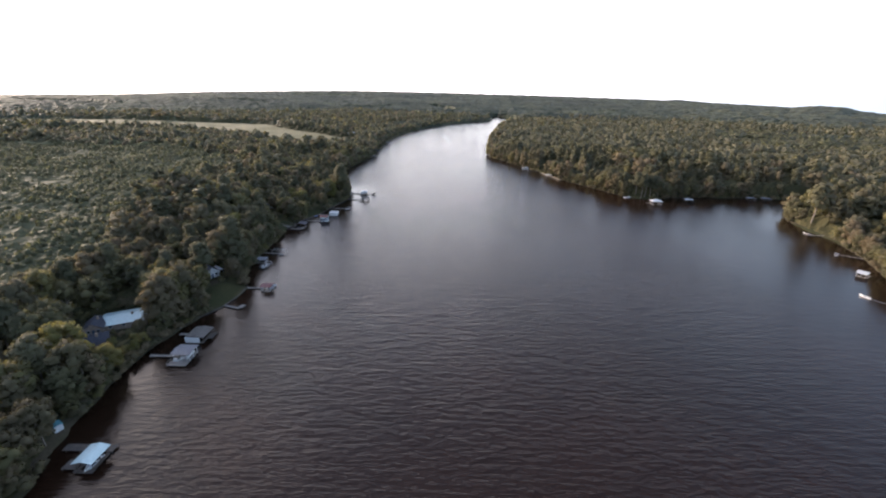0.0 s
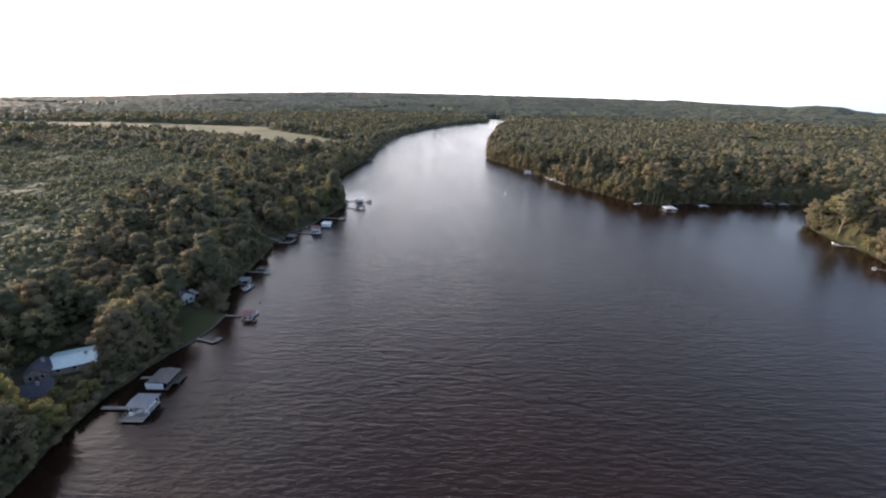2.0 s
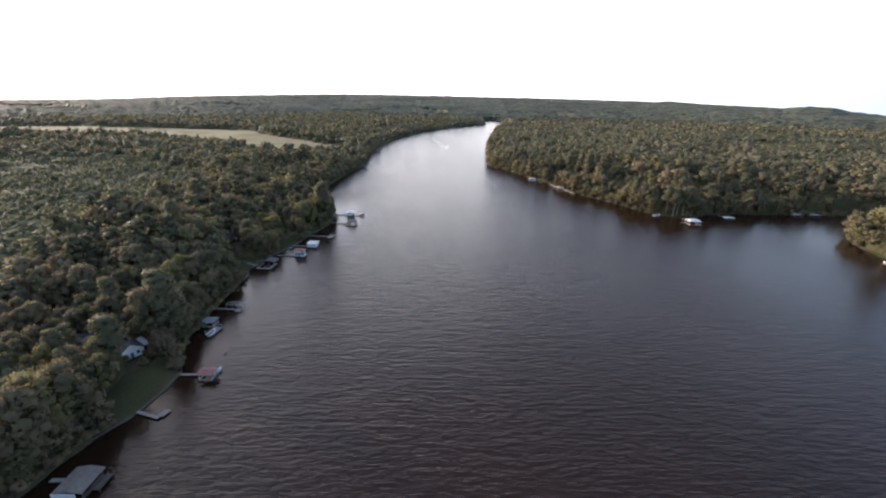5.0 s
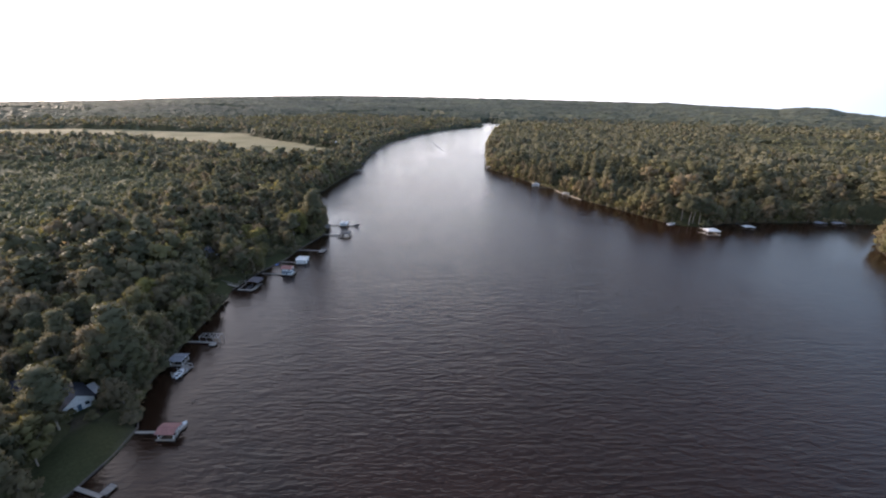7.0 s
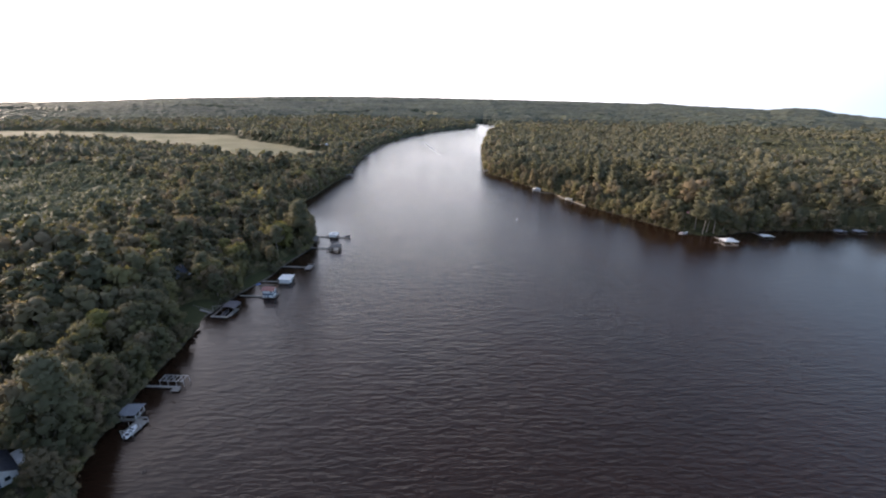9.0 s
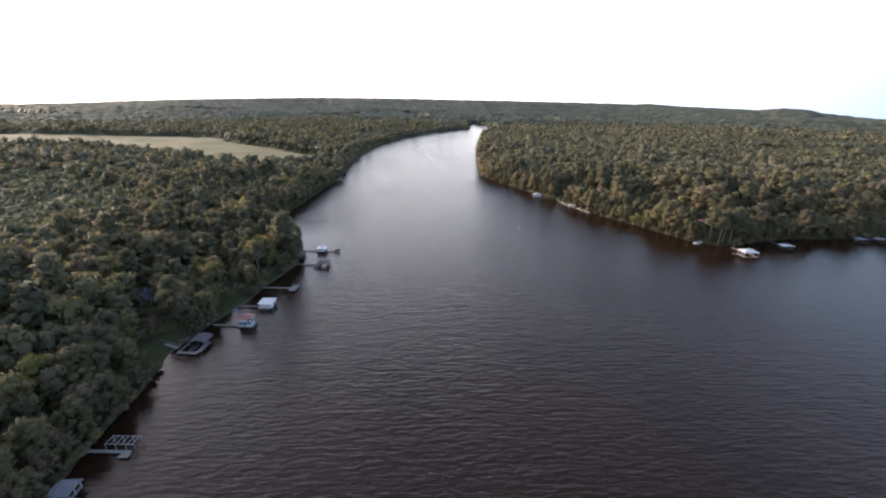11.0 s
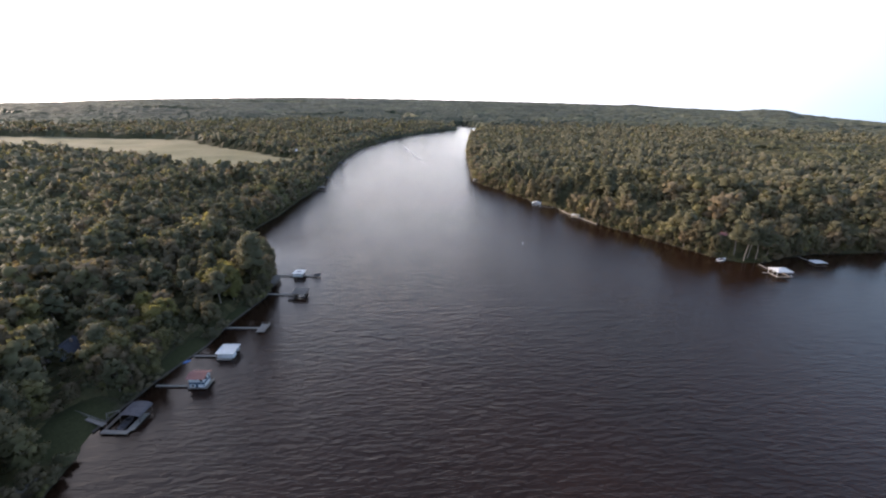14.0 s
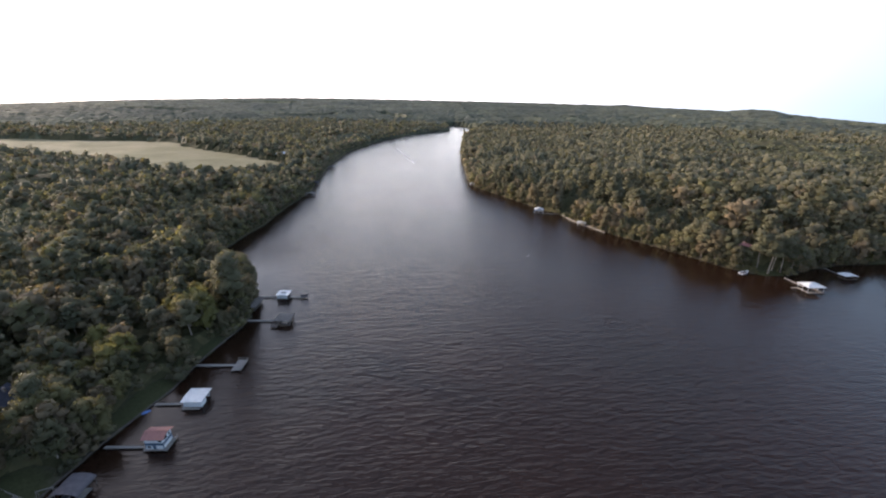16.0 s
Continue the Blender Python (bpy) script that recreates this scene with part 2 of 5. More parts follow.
def inside(poly, x, y):
    poly = np.asarray(poly, float)
    hit = np.zeros(np.shape(x), bool)
    a = poly[-1]
    for b in poly:
        if a[1] != b[1]:
            hit ^= ((a[1] > y) != (b[1] > y)) & (x < (b[0] - a[0]) * (y - a[1]) / (b[1] - a[1]) + a[0])
        a = b
    return hit


def from_edge(poly, x, y):
    poly = np.asarray(poly, float)
    best = np.full(np.shape(x), 1e9)
    for a, b in zip(poly, np.roll(poly, -1, 0)):
        d = b - a
        t = np.clip(((x - a[0]) * d[0] + (y - a[1]) * d[1]) / (d @ d), 0, 1)
        best = np.minimum(best, np.hypot(x - a[0] - t * d[0], y - a[1] - t * d[1]))
    return best


def shore(x, y):
    """Metres from the river's edge, more than 0 on land."""
    d = from_edge(RIVER, x, y)
    return np.where(inside(RIVER, x, y), -d, d)


def soft(v, a, b):
    t = np.clip((v - a) / (b - a), 0, 1)
    return t * t * (3 - 2 * t)


def waves(x, y, size, seed):
    """Smooth hills of about that size, between -1 and 1."""
    r = np.random.RandomState(seed)
    out = 0
    for k in range(6):
        a, f, s = r.uniform(0, 6.3), r.uniform(0.6, 1.6) * 6.283 / size, r.uniform(0, 6.3)
        out = out + np.sin((x * math.cos(a) + y * math.sin(a)) * f + s)
    return out / 3.2


SKYLINE_AZ = (-180, -60, -50, -38, -34, -30, -25, -19.5, -13.5, -7, 0, 6, 11, 21.5, 26.6, 27.8, 29.0, 31, 34, 39, 40.4, 42.8, 44, 46.6, 51, 56, 180)
SKYLINE_Z = (0, 0, 10, 26, 40, 57, 71, 82, 94, 96, 93, 88, 85, 74, 65, 73, 69, 57, 47, 32, 50, 46, 20, -3, -33, -40, -40)


def land(x, y, d=None):
    """The height of the ground."""
    x, y = np.asarray(x, float), np.asarray(y, float)
    d = shore(x, y) if d is None else d
    z = 0.35 + 1.6 * soft(d, 0, 12) + 6.0 * soft(d, 10, 110) + soft(d, 60, 400) * (3 + 5 * waves(x, y, 700, 3)) + soft(d, 5, 60) * 1.2 * waves(x, y, 90, 5)
    r, az = np.hypot(x, y - 100), np.degrees(np.arctan2(x, y - 100))
    far = np.interp(az, SKYLINE_AZ, SKYLINE_Z) - 16
    z = z + (far - z) * soft(r, 1700, 4750) * soft(d, 20, 200) - np.maximum(0, r - 4800) * 0.08
    return np.where(d < 0, np.maximum(-3.0, 0.35 + d * 0.8), z)


def lawn(x, y):
    m = np.zeros(np.shape(x))
    for cx, cy, a, b, turn in LAWNS:
        c, s = math.cos(radians(turn)), math.sin(radians(turn))
        u, v = ((x - cx) * c + (y - cy) * s) / a, (-(x - cx) * s + (y - cy) * c) / b
        m = np.maximum(m, soft(-np.hypot(u, v), -1.25, -0.85))
    return m


def fields(x, y):
    m = soft(np.where(inside(FIELD, x, y), from_edge(FIELD, x, y), 0), 0, 8)
    for s in STRIPS:
        m = np.maximum(m, inside(s, x, y) * 1.0)
    return m


def mesh_of(name, verts, faces, mats, smooth=True, normals=None, **attrs):
    """A mesh from arrays of corners and of triangles or quads, with float attributes of its corners."""
    me = bpy.data.meshes.new(name)
    verts, faces = np.asarray(verts, np.float32), np.asarray(faces, np.int32)
    k = faces.shape[1]
    me.vertices.add(len(verts))
    me.vertices.foreach_set("co", verts.ravel())
    me.loops.add(faces.size)
    me.loops.foreach_set("vertex_index", faces.ravel())
    me.polygons.add(len(faces))
    me.polygons.foreach_set("loop_start", np.arange(0, faces.size, k, dtype=np.int32))
    for key, v in attrs.items():
        me.attributes.new(key, "FLOAT", "POINT").data.foreach_set("value", np.asarray(v, np.float32))
    for m in mats if isinstance(mats, (list, tuple)) else [mats]:
        me.materials.append(m)
    me.polygons.foreach_set("use_smooth", np.full(len(faces), smooth))
    me.update(calc_edges=True)
    me.validate()
    if normals is not None:
        me.normals_split_custom_set_from_vertices(np.asarray(normals, np.float32))
    return me


def grid_faces(rows, cols):
    i = np.arange((rows - 1) * cols).reshape(rows - 1, cols)[:, :-1].ravel()
    return np.stack([i, i + 1, i + cols + 1, i + cols], 1)


def steps(*parts):
    out = [parts[0][0]]
    for a, b, s in parts:
        n = max(1, int(round((b - a) / s)))
        out += list(np.linspace(a, b, n + 1)[1:])
    return np.array(out)


gx = steps((-4900, -1200, 90), (-1200, -300, 25), (-300, -140, 10), (-140, -70, 2.5), (-70, 50, 15), (50, 120, 4), (120, 300, 3), (300, 500, 10), (500, 1300, 25), (1300, 4900, 90))
gy = steps((-1500, -300, 100), (-300, 0, 20), (0, 60, 6), (60, 460, 3.5), (460, 800, 9), (800, 1900, 18), (1900, 2800, 30), (2800, 5000, 70))
X, Y = np.meshgrid(gx, gy)
D = shore(X, Y)
Z = land(X, Y, D)
ground = tagged(new("ground", mesh_of("ground", np.stack([X, Y, Z], -1).reshape(-1, 3), grid_faces(len(gy), len(gx)), GROUND, grass=np.maximum(lawn(X, Y), soft(-D, -2, -0.3) * 0.5).ravel(), hay=fields(X, Y).ravel())), "wooded rolling ground with grassy banks and a hayfield", "ground", kind="structure")
wx, wy = steps((-900, -160, 60), (-160, 320, 12), (320, 900, 60)), steps((-1000, 0, 60), (0, 600, 12), (600, 2400, 40))
X, Y = np.meshgrid(wx, wy)
windy = (0.25 + 0.75 * np.maximum(soft(-shore(X, Y), 4, 45), soft(Y, 420, 560))) * (1 - 0.55 * soft(X, 60, 210))
water = tagged(new("water", mesh_of("water", np.stack([X, Y, 0 * X], -1).reshape(-1, 3), grid_faces(len(wy), len(wx)), WATER, windy=windy.ravel())), "wide dark brown river with small wind ripples", "water", kind="structure")

# ---- trees ----
ico = bmesh.new()
bmesh.ops.create_icosphere(ico, subdivisions=1, radius=1.0)
ICO_V, ICO_F = np.array([v.co[:] for v in ico.verts]), np.array([[v.index for v in f.verts] for f in ico.faces])
ico.free()


def leaves(r, centres, radii, count, size):
    """Small leaf clumps, a triangle each, spread over the outsides of ellipsoids."""
    k = r.randint(0, len(centres), count)
    n = r.normal(size=(count, 3))
    n[:, 2] = np.abs(n[:, 2]) * 0.9 - 0.25
    n /= np.linalg.norm(n, axis=1)[:, None]
    at = centres[k] + n * radii[k] * r.uniform(0.72, 1.16, (count, 1))
    out = n + r.normal(scale=0.8, size=(count, 3))
    out /= np.linalg.norm(out, axis=1)[:, None]
    side = np.cross(out, r.normal(size=(count, 3)))
    side /= np.linalg.norm(side, axis=1)[:, None]
    up = np.cross(out, side)
    s = size * r.uniform(0.6, 1.4, (count, 1))
    v = np.stack([at + side * s, at - side * s * 0.5 + up * s * 0.8, at - side * s * 0.5 - up * s * 0.8], 1).reshape(-1, 3)
    lean = n * 0.7 + out * 0.4
    lean[:, 2] += 0.25
    return v, np.arange(count * 3).reshape(-1, 3), np.repeat(lean / np.linalg.norm(lean, axis=1)[:, None], 3, 0)


def join(parts):
    """Joins arrays of corners, faces and, where given, normals."""
    o = np.cumsum([0] + [len(q[0]) for q in parts])
    out = [np.concatenate([q[0] for q in parts]), np.concatenate([q[1] + k for q, k in zip(parts, o)])]
    if len(parts[0]) > 2:
        out.append(np.concatenate([q[2] for q in parts]))
    return tuple(out)


def crown_arrays(seed, kind, lobes, count, size):
    """A crown for a tree of height 1: lobes of foliage over one rounded form, with leaf clumps over them."""
    r = np.random.RandomState(seed)
    c, e = [], []
    small = (14.0 / lobes) ** 0.4
    for i in range(lobes):
        a, u = i * 2.4 + r.uniform(-0.5, 0.5), (i + r.uniform(0, 1)) / lobes
        if kind == "broad" and lobes > 4:
            h = 0.28 + 0.6 * u
            reach = (0.25 + 0.05 * math.sin(a * 2 + seed)) * math.sqrt(max(0.04, 1 - ((h - 0.48) / 0.43) ** 2)) * r.uniform(0.55, 1.1)
            e.append(np.array([0.128, 0.128, 0.12]) * small * r.uniform(0.7, 1.25))
        elif kind == "broad":
            h, reach = 0.5 + 0.12 * i, 0.12 * (lobes - 1) * r.uniform(0.6, 1.1)
            e.append(np.array([0.2, 0.2, 0.19]) * r.uniform(0.75, 1.2))
        elif kind == "pine":
            h = 0.48 + 0.48 * (i + 0.5) / lobes
            reach = 0.17 * (1.25 - h) * r.uniform(0.6, 1.2)
            e.append(np.array([0.12, 0.12, 0.07]) * r.uniform(0.7, 1.1) * (1.5 - 0.6 * h))
        else:
            h, reach = r.uniform(0.25, 0.75), r.uniform(0.1, 0.5)
            e.append(np.array([0.32, 0.32, 0.28]) * r.uniform(0.7, 1.2))
        c.append((math.cos(a) * reach, math.sin(a) * reach, h))
    c, e = np.array(c), np.array(e)
    heart = np.array([0, 0, c[:, 2].mean() - 0.08])
    parts = []
    for m, s in zip(c, e):
        v = m + ICO_V * s * r.uniform(0.62, 0.9, (len(ICO_V), 1))
        parts.append((v, ICO_F, ICO_V))
    parts.append(leaves(r, c, e, count, size))
    v, f, n = join(parts)
    whole = (v - heart) * (1.0, 1.0, 0.9)
    n = n * 0.5 + whole / np.linalg.norm(whole, axis=1)[:, None] * 0.6
    n[:, 2] += 0.7 if lobes < 5 else 0.15
    return v, f, n / np.linalg.norm(n, axis=1)[:, None]


def tube(points, radii, sides=6):
    """A tapered limb along points."""
    v, f = [], []
    for i, (q, rad) in enumerate(zip(points, radii)):
        for k in range(sides):
            a = 6.2832 * k / sides
            v.append((q[0] + math.cos(a) * rad, q[1] + math.sin(a) * rad, q[2]))
            if i + 1 < len(points):
                a0, a1 = i * sides + k, i * sides + (k + 1) % sides
                f += [(a0, a1, a1 + sides), (a0, a1 + sides, a0 + sides)]
    return np.array(v), np.array(f)


def trunk_arrays(seed, kind):
    r = np.random.RandomState(seed + 50)
    if kind == "bush":
        return join([tube([(0, 0, -0.05), (r.uniform(-0.1, 0.1), r.uniform(-0.1, 0.1), 0.3)], [0.03, 0.015], 5) for _ in range(2)])
    top = 0.9 if kind == "pine" else 0.7
    lean = r.uniform(-0.03, 0.03, 2)
    parts = [tube([(0, 0, -0.06), (lean[0] * 0.3, lean[1] * 0.3, 0.25), (lean[0], lean[1], 0.5), (lean[0] * 1.5, lean[1] * 1.5, top)], [0.018, 0.014, 0.011, 0.004])]
    for k in range(4 if kind == "broad" else 2):
        a = k * 1.7 + r.uniform(0, 1)
        h = r.uniform(0.28, 0.45) if kind == "broad" else r.uniform(0.5, 0.7)
        parts.append(tube([(lean[0] * h, lean[1] * h, h), (math.cos(a) * 0.09, math.sin(a) * 0.09, h + 0.13), (math.cos(a) * 0.19, math.sin(a) * 0.19, h + 0.24)], [0.011, 0.008, 0.003], 5))
    return join(parts)


KINDS = [("broad", 26, 1900), ("broad", 30, 2000), ("broad", 22, 1800), ("broad", 28, 1900), ("broad", 32, 2100), ("pine", 15, 1200), ("pine", 18, 1300), ("bush", 6, 260)]
CROWNS = [crown_arrays(i, k, lobes, count, 0.085 if k == "bush" else 0.022) for i, (k, lobes, count) in enumerate(KINDS)]
MIDDLE = [crown_arrays(80 + i, k, max(5, lobes * 2 // 3), 140 if k == "bush" else 340, 0.09 if k == "bush" else 0.043) for i, (k, lobes, count) in enumerate(KINDS)]
TRUNKS = [trunk_arrays(i, k) for i, (k, *_) in enumerate(KINDS)]
# simpler crowns for trees further off: five broad ones, five pines
SIMPLE = [
    [crown_arrays(20 + i, "broad" if i < 5 else "pine", 7, 120, 0.055) for i in range(10)],
    [crown_arrays(40 + i, "broad", 2, 10, 0.1) for i in range(5)],
    [crown_arrays(60 + i, "broad", 1, 5, 0.13) for i in range(5)],
]
rt = np.random.RandomState(7)


def scatter(x0, x1, y0, y1, gap):
    X, Y = np.meshgrid(np.arange(x0, x1, gap), np.arange(y0, y1, gap))
    X = X + rt.uniform(-0.42, 0.42, X.shape) * gap + (np.arange(X.shape[0]) % 2)[:, None] * gap / 2
    Y = Y + rt.uniform(-0.42, 0.42, Y.shape) * gap
    return X.ravel(), Y.ravel()


# places kept clear for houses and yards: x, y, radius
CLEAR = [(-127, 143, 8), (-121, 138, 6), (-135, 140, 5), (-128, 127, 6), (-118, 188, 7), (-112, 184, 4), (-125, 187, 5), (-132, 188, 5), (189, 402, 4), (-133, 193, 6), (-138, 305, 6), (-172, 400, 4), (195, 413, 7), (-106, 88, 4), (-100, 80, 5), (-138, 133, 5), (-133, 137, 5), (-145, 131, 4), (366, 690, 6), (358, 661, 6), (350, 630, 6), (342, 600, 6), (337, 572, 6), (332, 545, 6), (329, 520, 6), (191, 405, 6), (187, 398, 4), (264, 408, 5), (245, 401, 3), (-112.6, 247, 2.6), (-111.6, 252, 2.6)]
# places where the trees stay low: x, y, radius
LOW = [(-132, 299, 7), (-126, 291, 7), (-120, 284, 6), (-116, 132, 9), (-110, 125, 9), (-116, 120, 8), (-111, 182, 6), (-127, 296, 6), (-162, 390, 8), (-134, 152, 6), (184, 400, 11)]
PINES = [(184.5, 384.0), (189.0, 386.5), (193.0, 384.6), (197.5, 388.5), (181.0, 388.0), (163.5, 410.0)]
xs, ys = scatter(-900, 900, -20, 1060, 6.9)
# a young pine plantation behind the wooded bank
PLANTED = [(-140, 60), (-172, 175), (-190, 235), (-230, 320), (-215, 400), (-240, 480), (-390, 580), (-620, 560), (-640, 250), (-300, 60)]
YOUNG = [(658, 1028), (740, 931), (810, 818), (900, 650), (600, 640), (503, 669), (510, 760), (524, 838)]
ok = (np.hypot(xs, ys - 90) < 520) & ~inside(PLANTED, xs, ys)
xs, ys = xs[ok], ys[ok]
for gap, lo, hi, young in ((7.8, 520, 955, False), (10.5, 955, 1650, False), (5.4, 0, 955, True)):
    fx, fy = scatter(-1500, 1500, 0, 1750, gap)
    fr = np.hypot(fx, fy - 90)
    ok = (fr > lo) & (fr < hi) & (inside(PLANTED, fx, fy) == young)
    xs, ys = np.concatenate([xs, fx[ok]]), np.concatenate([ys, fy[ok]])
# along the water's edge, trees and bushes stand closer and lean over the water
edge_x, edge_y, edge_bush = [], [], []
for line, sign in ((LEFT[1:] + LEFT_FAR[:14], 1), (RIGHT_FAR[5:] + RIGHT[:-2], 1)):
    for a, b in zip(line, line[1:]):
        a, b = np.array(a, float), np.array(b, float)
        run = np.linalg.norm(b - a)
        side = np.array([-(b - a)[1], (b - a)[0]]) / run
        far_off = max(0.0, min(np.hypot(*(a - (0, 100))), np.hypot(*(b - (0, 100)))) - 420) / 300
        gap = 3.4 + 3 * far_off
        for k in range(int(run / gap) + 1):
            q = a + (b - a) * min(1, (k + rt.uniform(0, 0.8)) * gap / run)
            for deep, bush in ((rt.uniform(0.2, 1.4), True), (rt.uniform(1.6, 4.5), False)):
                if bush and far_off > 0.6:
                    continue
                at_land = q + side * deep
                if shore(np.array([at_land[0]]), np.array([at_land[1]]))[0] < 0:
                    at_land = q - side * deep
                edge_x.append(at_land[0]), edge_y.append(at_land[1]), edge_bush.append(bush)
FREE = [(-109.5, 165.5), (-113.0, 172.0), (-113.5, 158.0), (-116.0, 90.0), (-112.5, 78.0), (-113.0, 140.0), (-114.0, 133.5), (-110.5, 144.0), (-117.5, 129.0), (-113.0, 149.0), (-109.0, 153.0), (-120.5, 152.5), (-112.3, 127.5), (-113.6, 288.0), (-117.2, 292.5), (-110.4, 294.5), (-121.1, 280.3), (-124.3, 287.2), (-119.4, 300.6), (-108.7, 301.5), (-126.2, 272.1), (-124.7, 265.3), (-118.9, 257.8), (-112.9, 255.2), (-130.1, 279.4), (-131.3, 300.2), (-132.2, 309.1), (-128.4, 315.3), (-115.2, 307.4)]
xs, ys = np.concatenate([xs, [q[0] for q in FREE]]), np.concatenate([ys, [q[1] for q in FREE]])
# shrubs round the lawns
for cx, cy, a, b, turn in LAWNS:
    for k in range(34 if cx < -80 and cy < 400 else 0):
        w, out = rt.uniform(0, 6.28), rt.uniform(1.08, 1.55)
        c, s = math.cos(radians(turn)), math.sin(radians(turn))
        u, v = math.cos(w) * a * out, math.sin(w) * b * out
        if u < -0.3 * a or abs(v) > 0.9 * b:
            edge_x.append(cx + u * c - v * s), edge_y.append(cy + u * s + v * c), edge_bush.append(True)
is_edge = np.concatenate([np.zeros(len(xs), int), np.where(edge_bush, 2, 1), np.full(len(PINES), 3)])
xs, ys = np.concatenate([xs, edge_x, [q[0] for q in PINES]]), np.concatenate([ys, edge_y, [q[1] for q in PINES]])
d = shore(xs, ys)
from_eye = np.hypot(xs, ys - 90)
ang = np.degrees(np.arctan2(xs, ys + 40))
keep = ((d > 5) | (is_edge > 0)) & (d > 0.2) & (np.abs(ang) < 58) & (from_eye < 1660) & ((lawn(xs, ys) < 0.4) | (is_edge == 3) | np.isin(xs, [q[0] for q in FREE])) & (fields(xs, ys) < 0.3)
for cx, cy, cr in CLEAR:
    keep &= np.hypot(xs - cx, ys - cy) > cr
keep &= rt.uniform(size=len(xs)) > 0.75 * soft(from_eye, 1250, 1650)
keep &= (xs < 55) | (is_edge != 2) | (rt.uniform(size=len(xs)) > 0.45)
keep &= (xs < 55) | (is_edge > 0) | (from_eye > 520) | (rt.uniform(size=len(xs)) > np.where(d < 45, 0.54, 0.36))
xs, ys, d, from_eye, is_edge = xs[keep], ys[keep], d[keep], from_eye[keep], is_edge[keep]
zs = land(xs, ys, d)
near = ((from_eye < 345) & (d < 75) & ~inside(PLANTED, xs, ys)) | ((xs > 55) & (xs < 340) & (from_eye < 570) & (d < 45))
pick = rt.uniform(size=len(xs))
conifer = np.where((xs > 55) & (d > 25), 0.34, 0.87)
kinds = np.where(pick < conifer, (pick * 1000).astype(int) % 5, 5 + (pick * 1000).astype(int) % 2)
heights = np.where(kinds < 5, 9.5 + 12.5 * rt.beta(2.0, 2.2, len(xs)), np.where(xs > 55, rt.uniform(13, 23, len(xs)), rt.uniform(17, 25, len(xs))))
heights = np.where(is_edge == 1, rt.uniform(8, 16, len(xs)), np.where(is_edge == 2, rt.uniform(2.4, 5.2, len(xs)), heights))
kinds = np.where(is_edge == 1, kinds % 5, np.where(is_edge == 2, 7, kinds))
heights, kinds = np.where(is_edge == 3, rt.uniform(20, 24, len(xs)), heights), np.where(is_edge == 3, 5, kinds)
heights = np.where((xs > 55) & (is_edge < 2) & (from_eye < 520), heights * rt.uniform(0.7, 1.45, len(xs)), heights)
for cx, cy, cr in LOW:
    heights = np.where(np.hypot(xs - cx, ys - cy) < cr, np.minimum(heights, rt.uniform(4.5, 8, len(xs))), heights)
heights = np.where(from_eye > 955, heights * 1.15, heights)
planted = inside(PLANTED, xs, ys)
kinds = np.where(planted, 5 + kinds % 2, kinds)
heights = np.where(planted, heights * 0.42 + 2.5, heights)
heights = np.where(is_edge == 0, heights * (1 + 0.2 * waves(xs, ys, 46, 31) + 0.14 * waves(xs, ys, 130, 32)), heights)
young = inside(YOUNG, xs, ys)
heights = np.where(young, heights * 0.72, heights)
turns, tints = rt.uniform(0, 6.28, len(xs)), rt.uniform(size=len(xs))


def forest(name, chosen, label, seed, trunks=False, light=0):
    """Many trees as one mesh. light: 0 for full crowns, 1 and 2 for ever simpler ones."""
    vs, fs, ts, ns, o = {}, {}, {}, {}, 0
    r = np.random.RandomState(seed)
    out = {"leaf": [], "needle": [], "bark": [], "young": []}
    for i in np.flatnonzero(chosen):
        k, h = kinds[i], heights[i]
        c, s = math.cos(turns[i]), math.sin(turns[i])
        wide = r.uniform(0.8, 1.1)
        turn = np.array([[c * wide, -s * wide, 0], [s * wide, c * wide, 0], [0, 0, 1]]) * h
        if light == 0:
            v, f, nv = CROWNS[k] if from_eye[i] < 210 else MIDDLE[k]
        else:
            v, f, nv = SIMPLE[light - 1 + (light == 2 and from_eye[i] > 955)][(5 if k in (5, 6) and light == 1 and not planted[i] else 0) + i % 5]
        v = v @ turn.T + (xs[i], ys[i], zs[i] - 0.2)
        out["young" if planted[i] or young[i] else "leaf" if k < 5 or k == 7 else "needle"].append((v, f, tints[i], nv @ (turn / h / np.array([wide, wide, 1])).T))
        if trunks:
            v, f = TRUNKS[k]
            out["bark"].append((v @ turn.T + (xs[i], ys[i], zs[i] - 0.1), f, tints[i], np.zeros(v.shape)))
    slot, V, F, T, M, N = 0, [], [], [], [], []
    for key in out:
        for v, f, t, nv in out[key]:
            N.append(nv), V.append(v), F.append(f + o), T.append(np.full(len(v), t)), M.append(np.full(len(f), slot))
            o += len(v)
        slot += 1
    if not V:
        return None
    me = mesh_of(name, np.concatenate(V), np.concatenate(F), [LEAF, NEEDLE, BARK, YOUNG_NEEDLE], True, np.concatenate(N), tint=np.concatenate(T))
    me.polygons.foreach_set("material_index", np.concatenate(M).astype(np.int32))
    return tagged(new(name, me), label, "woodland", kind="stuff")


# light-leaved trees, with sunlight put into the leaf colour: x, y, radius
PALE = [(-112, 120, 10), (-119, 108, 6), (-128, 236, 5), (-112, 262, 5), (-118, 318, 7), (-131, 330, 6), (-104, 352, 9), (-114, 366, 8), (-150, 300, 7)]


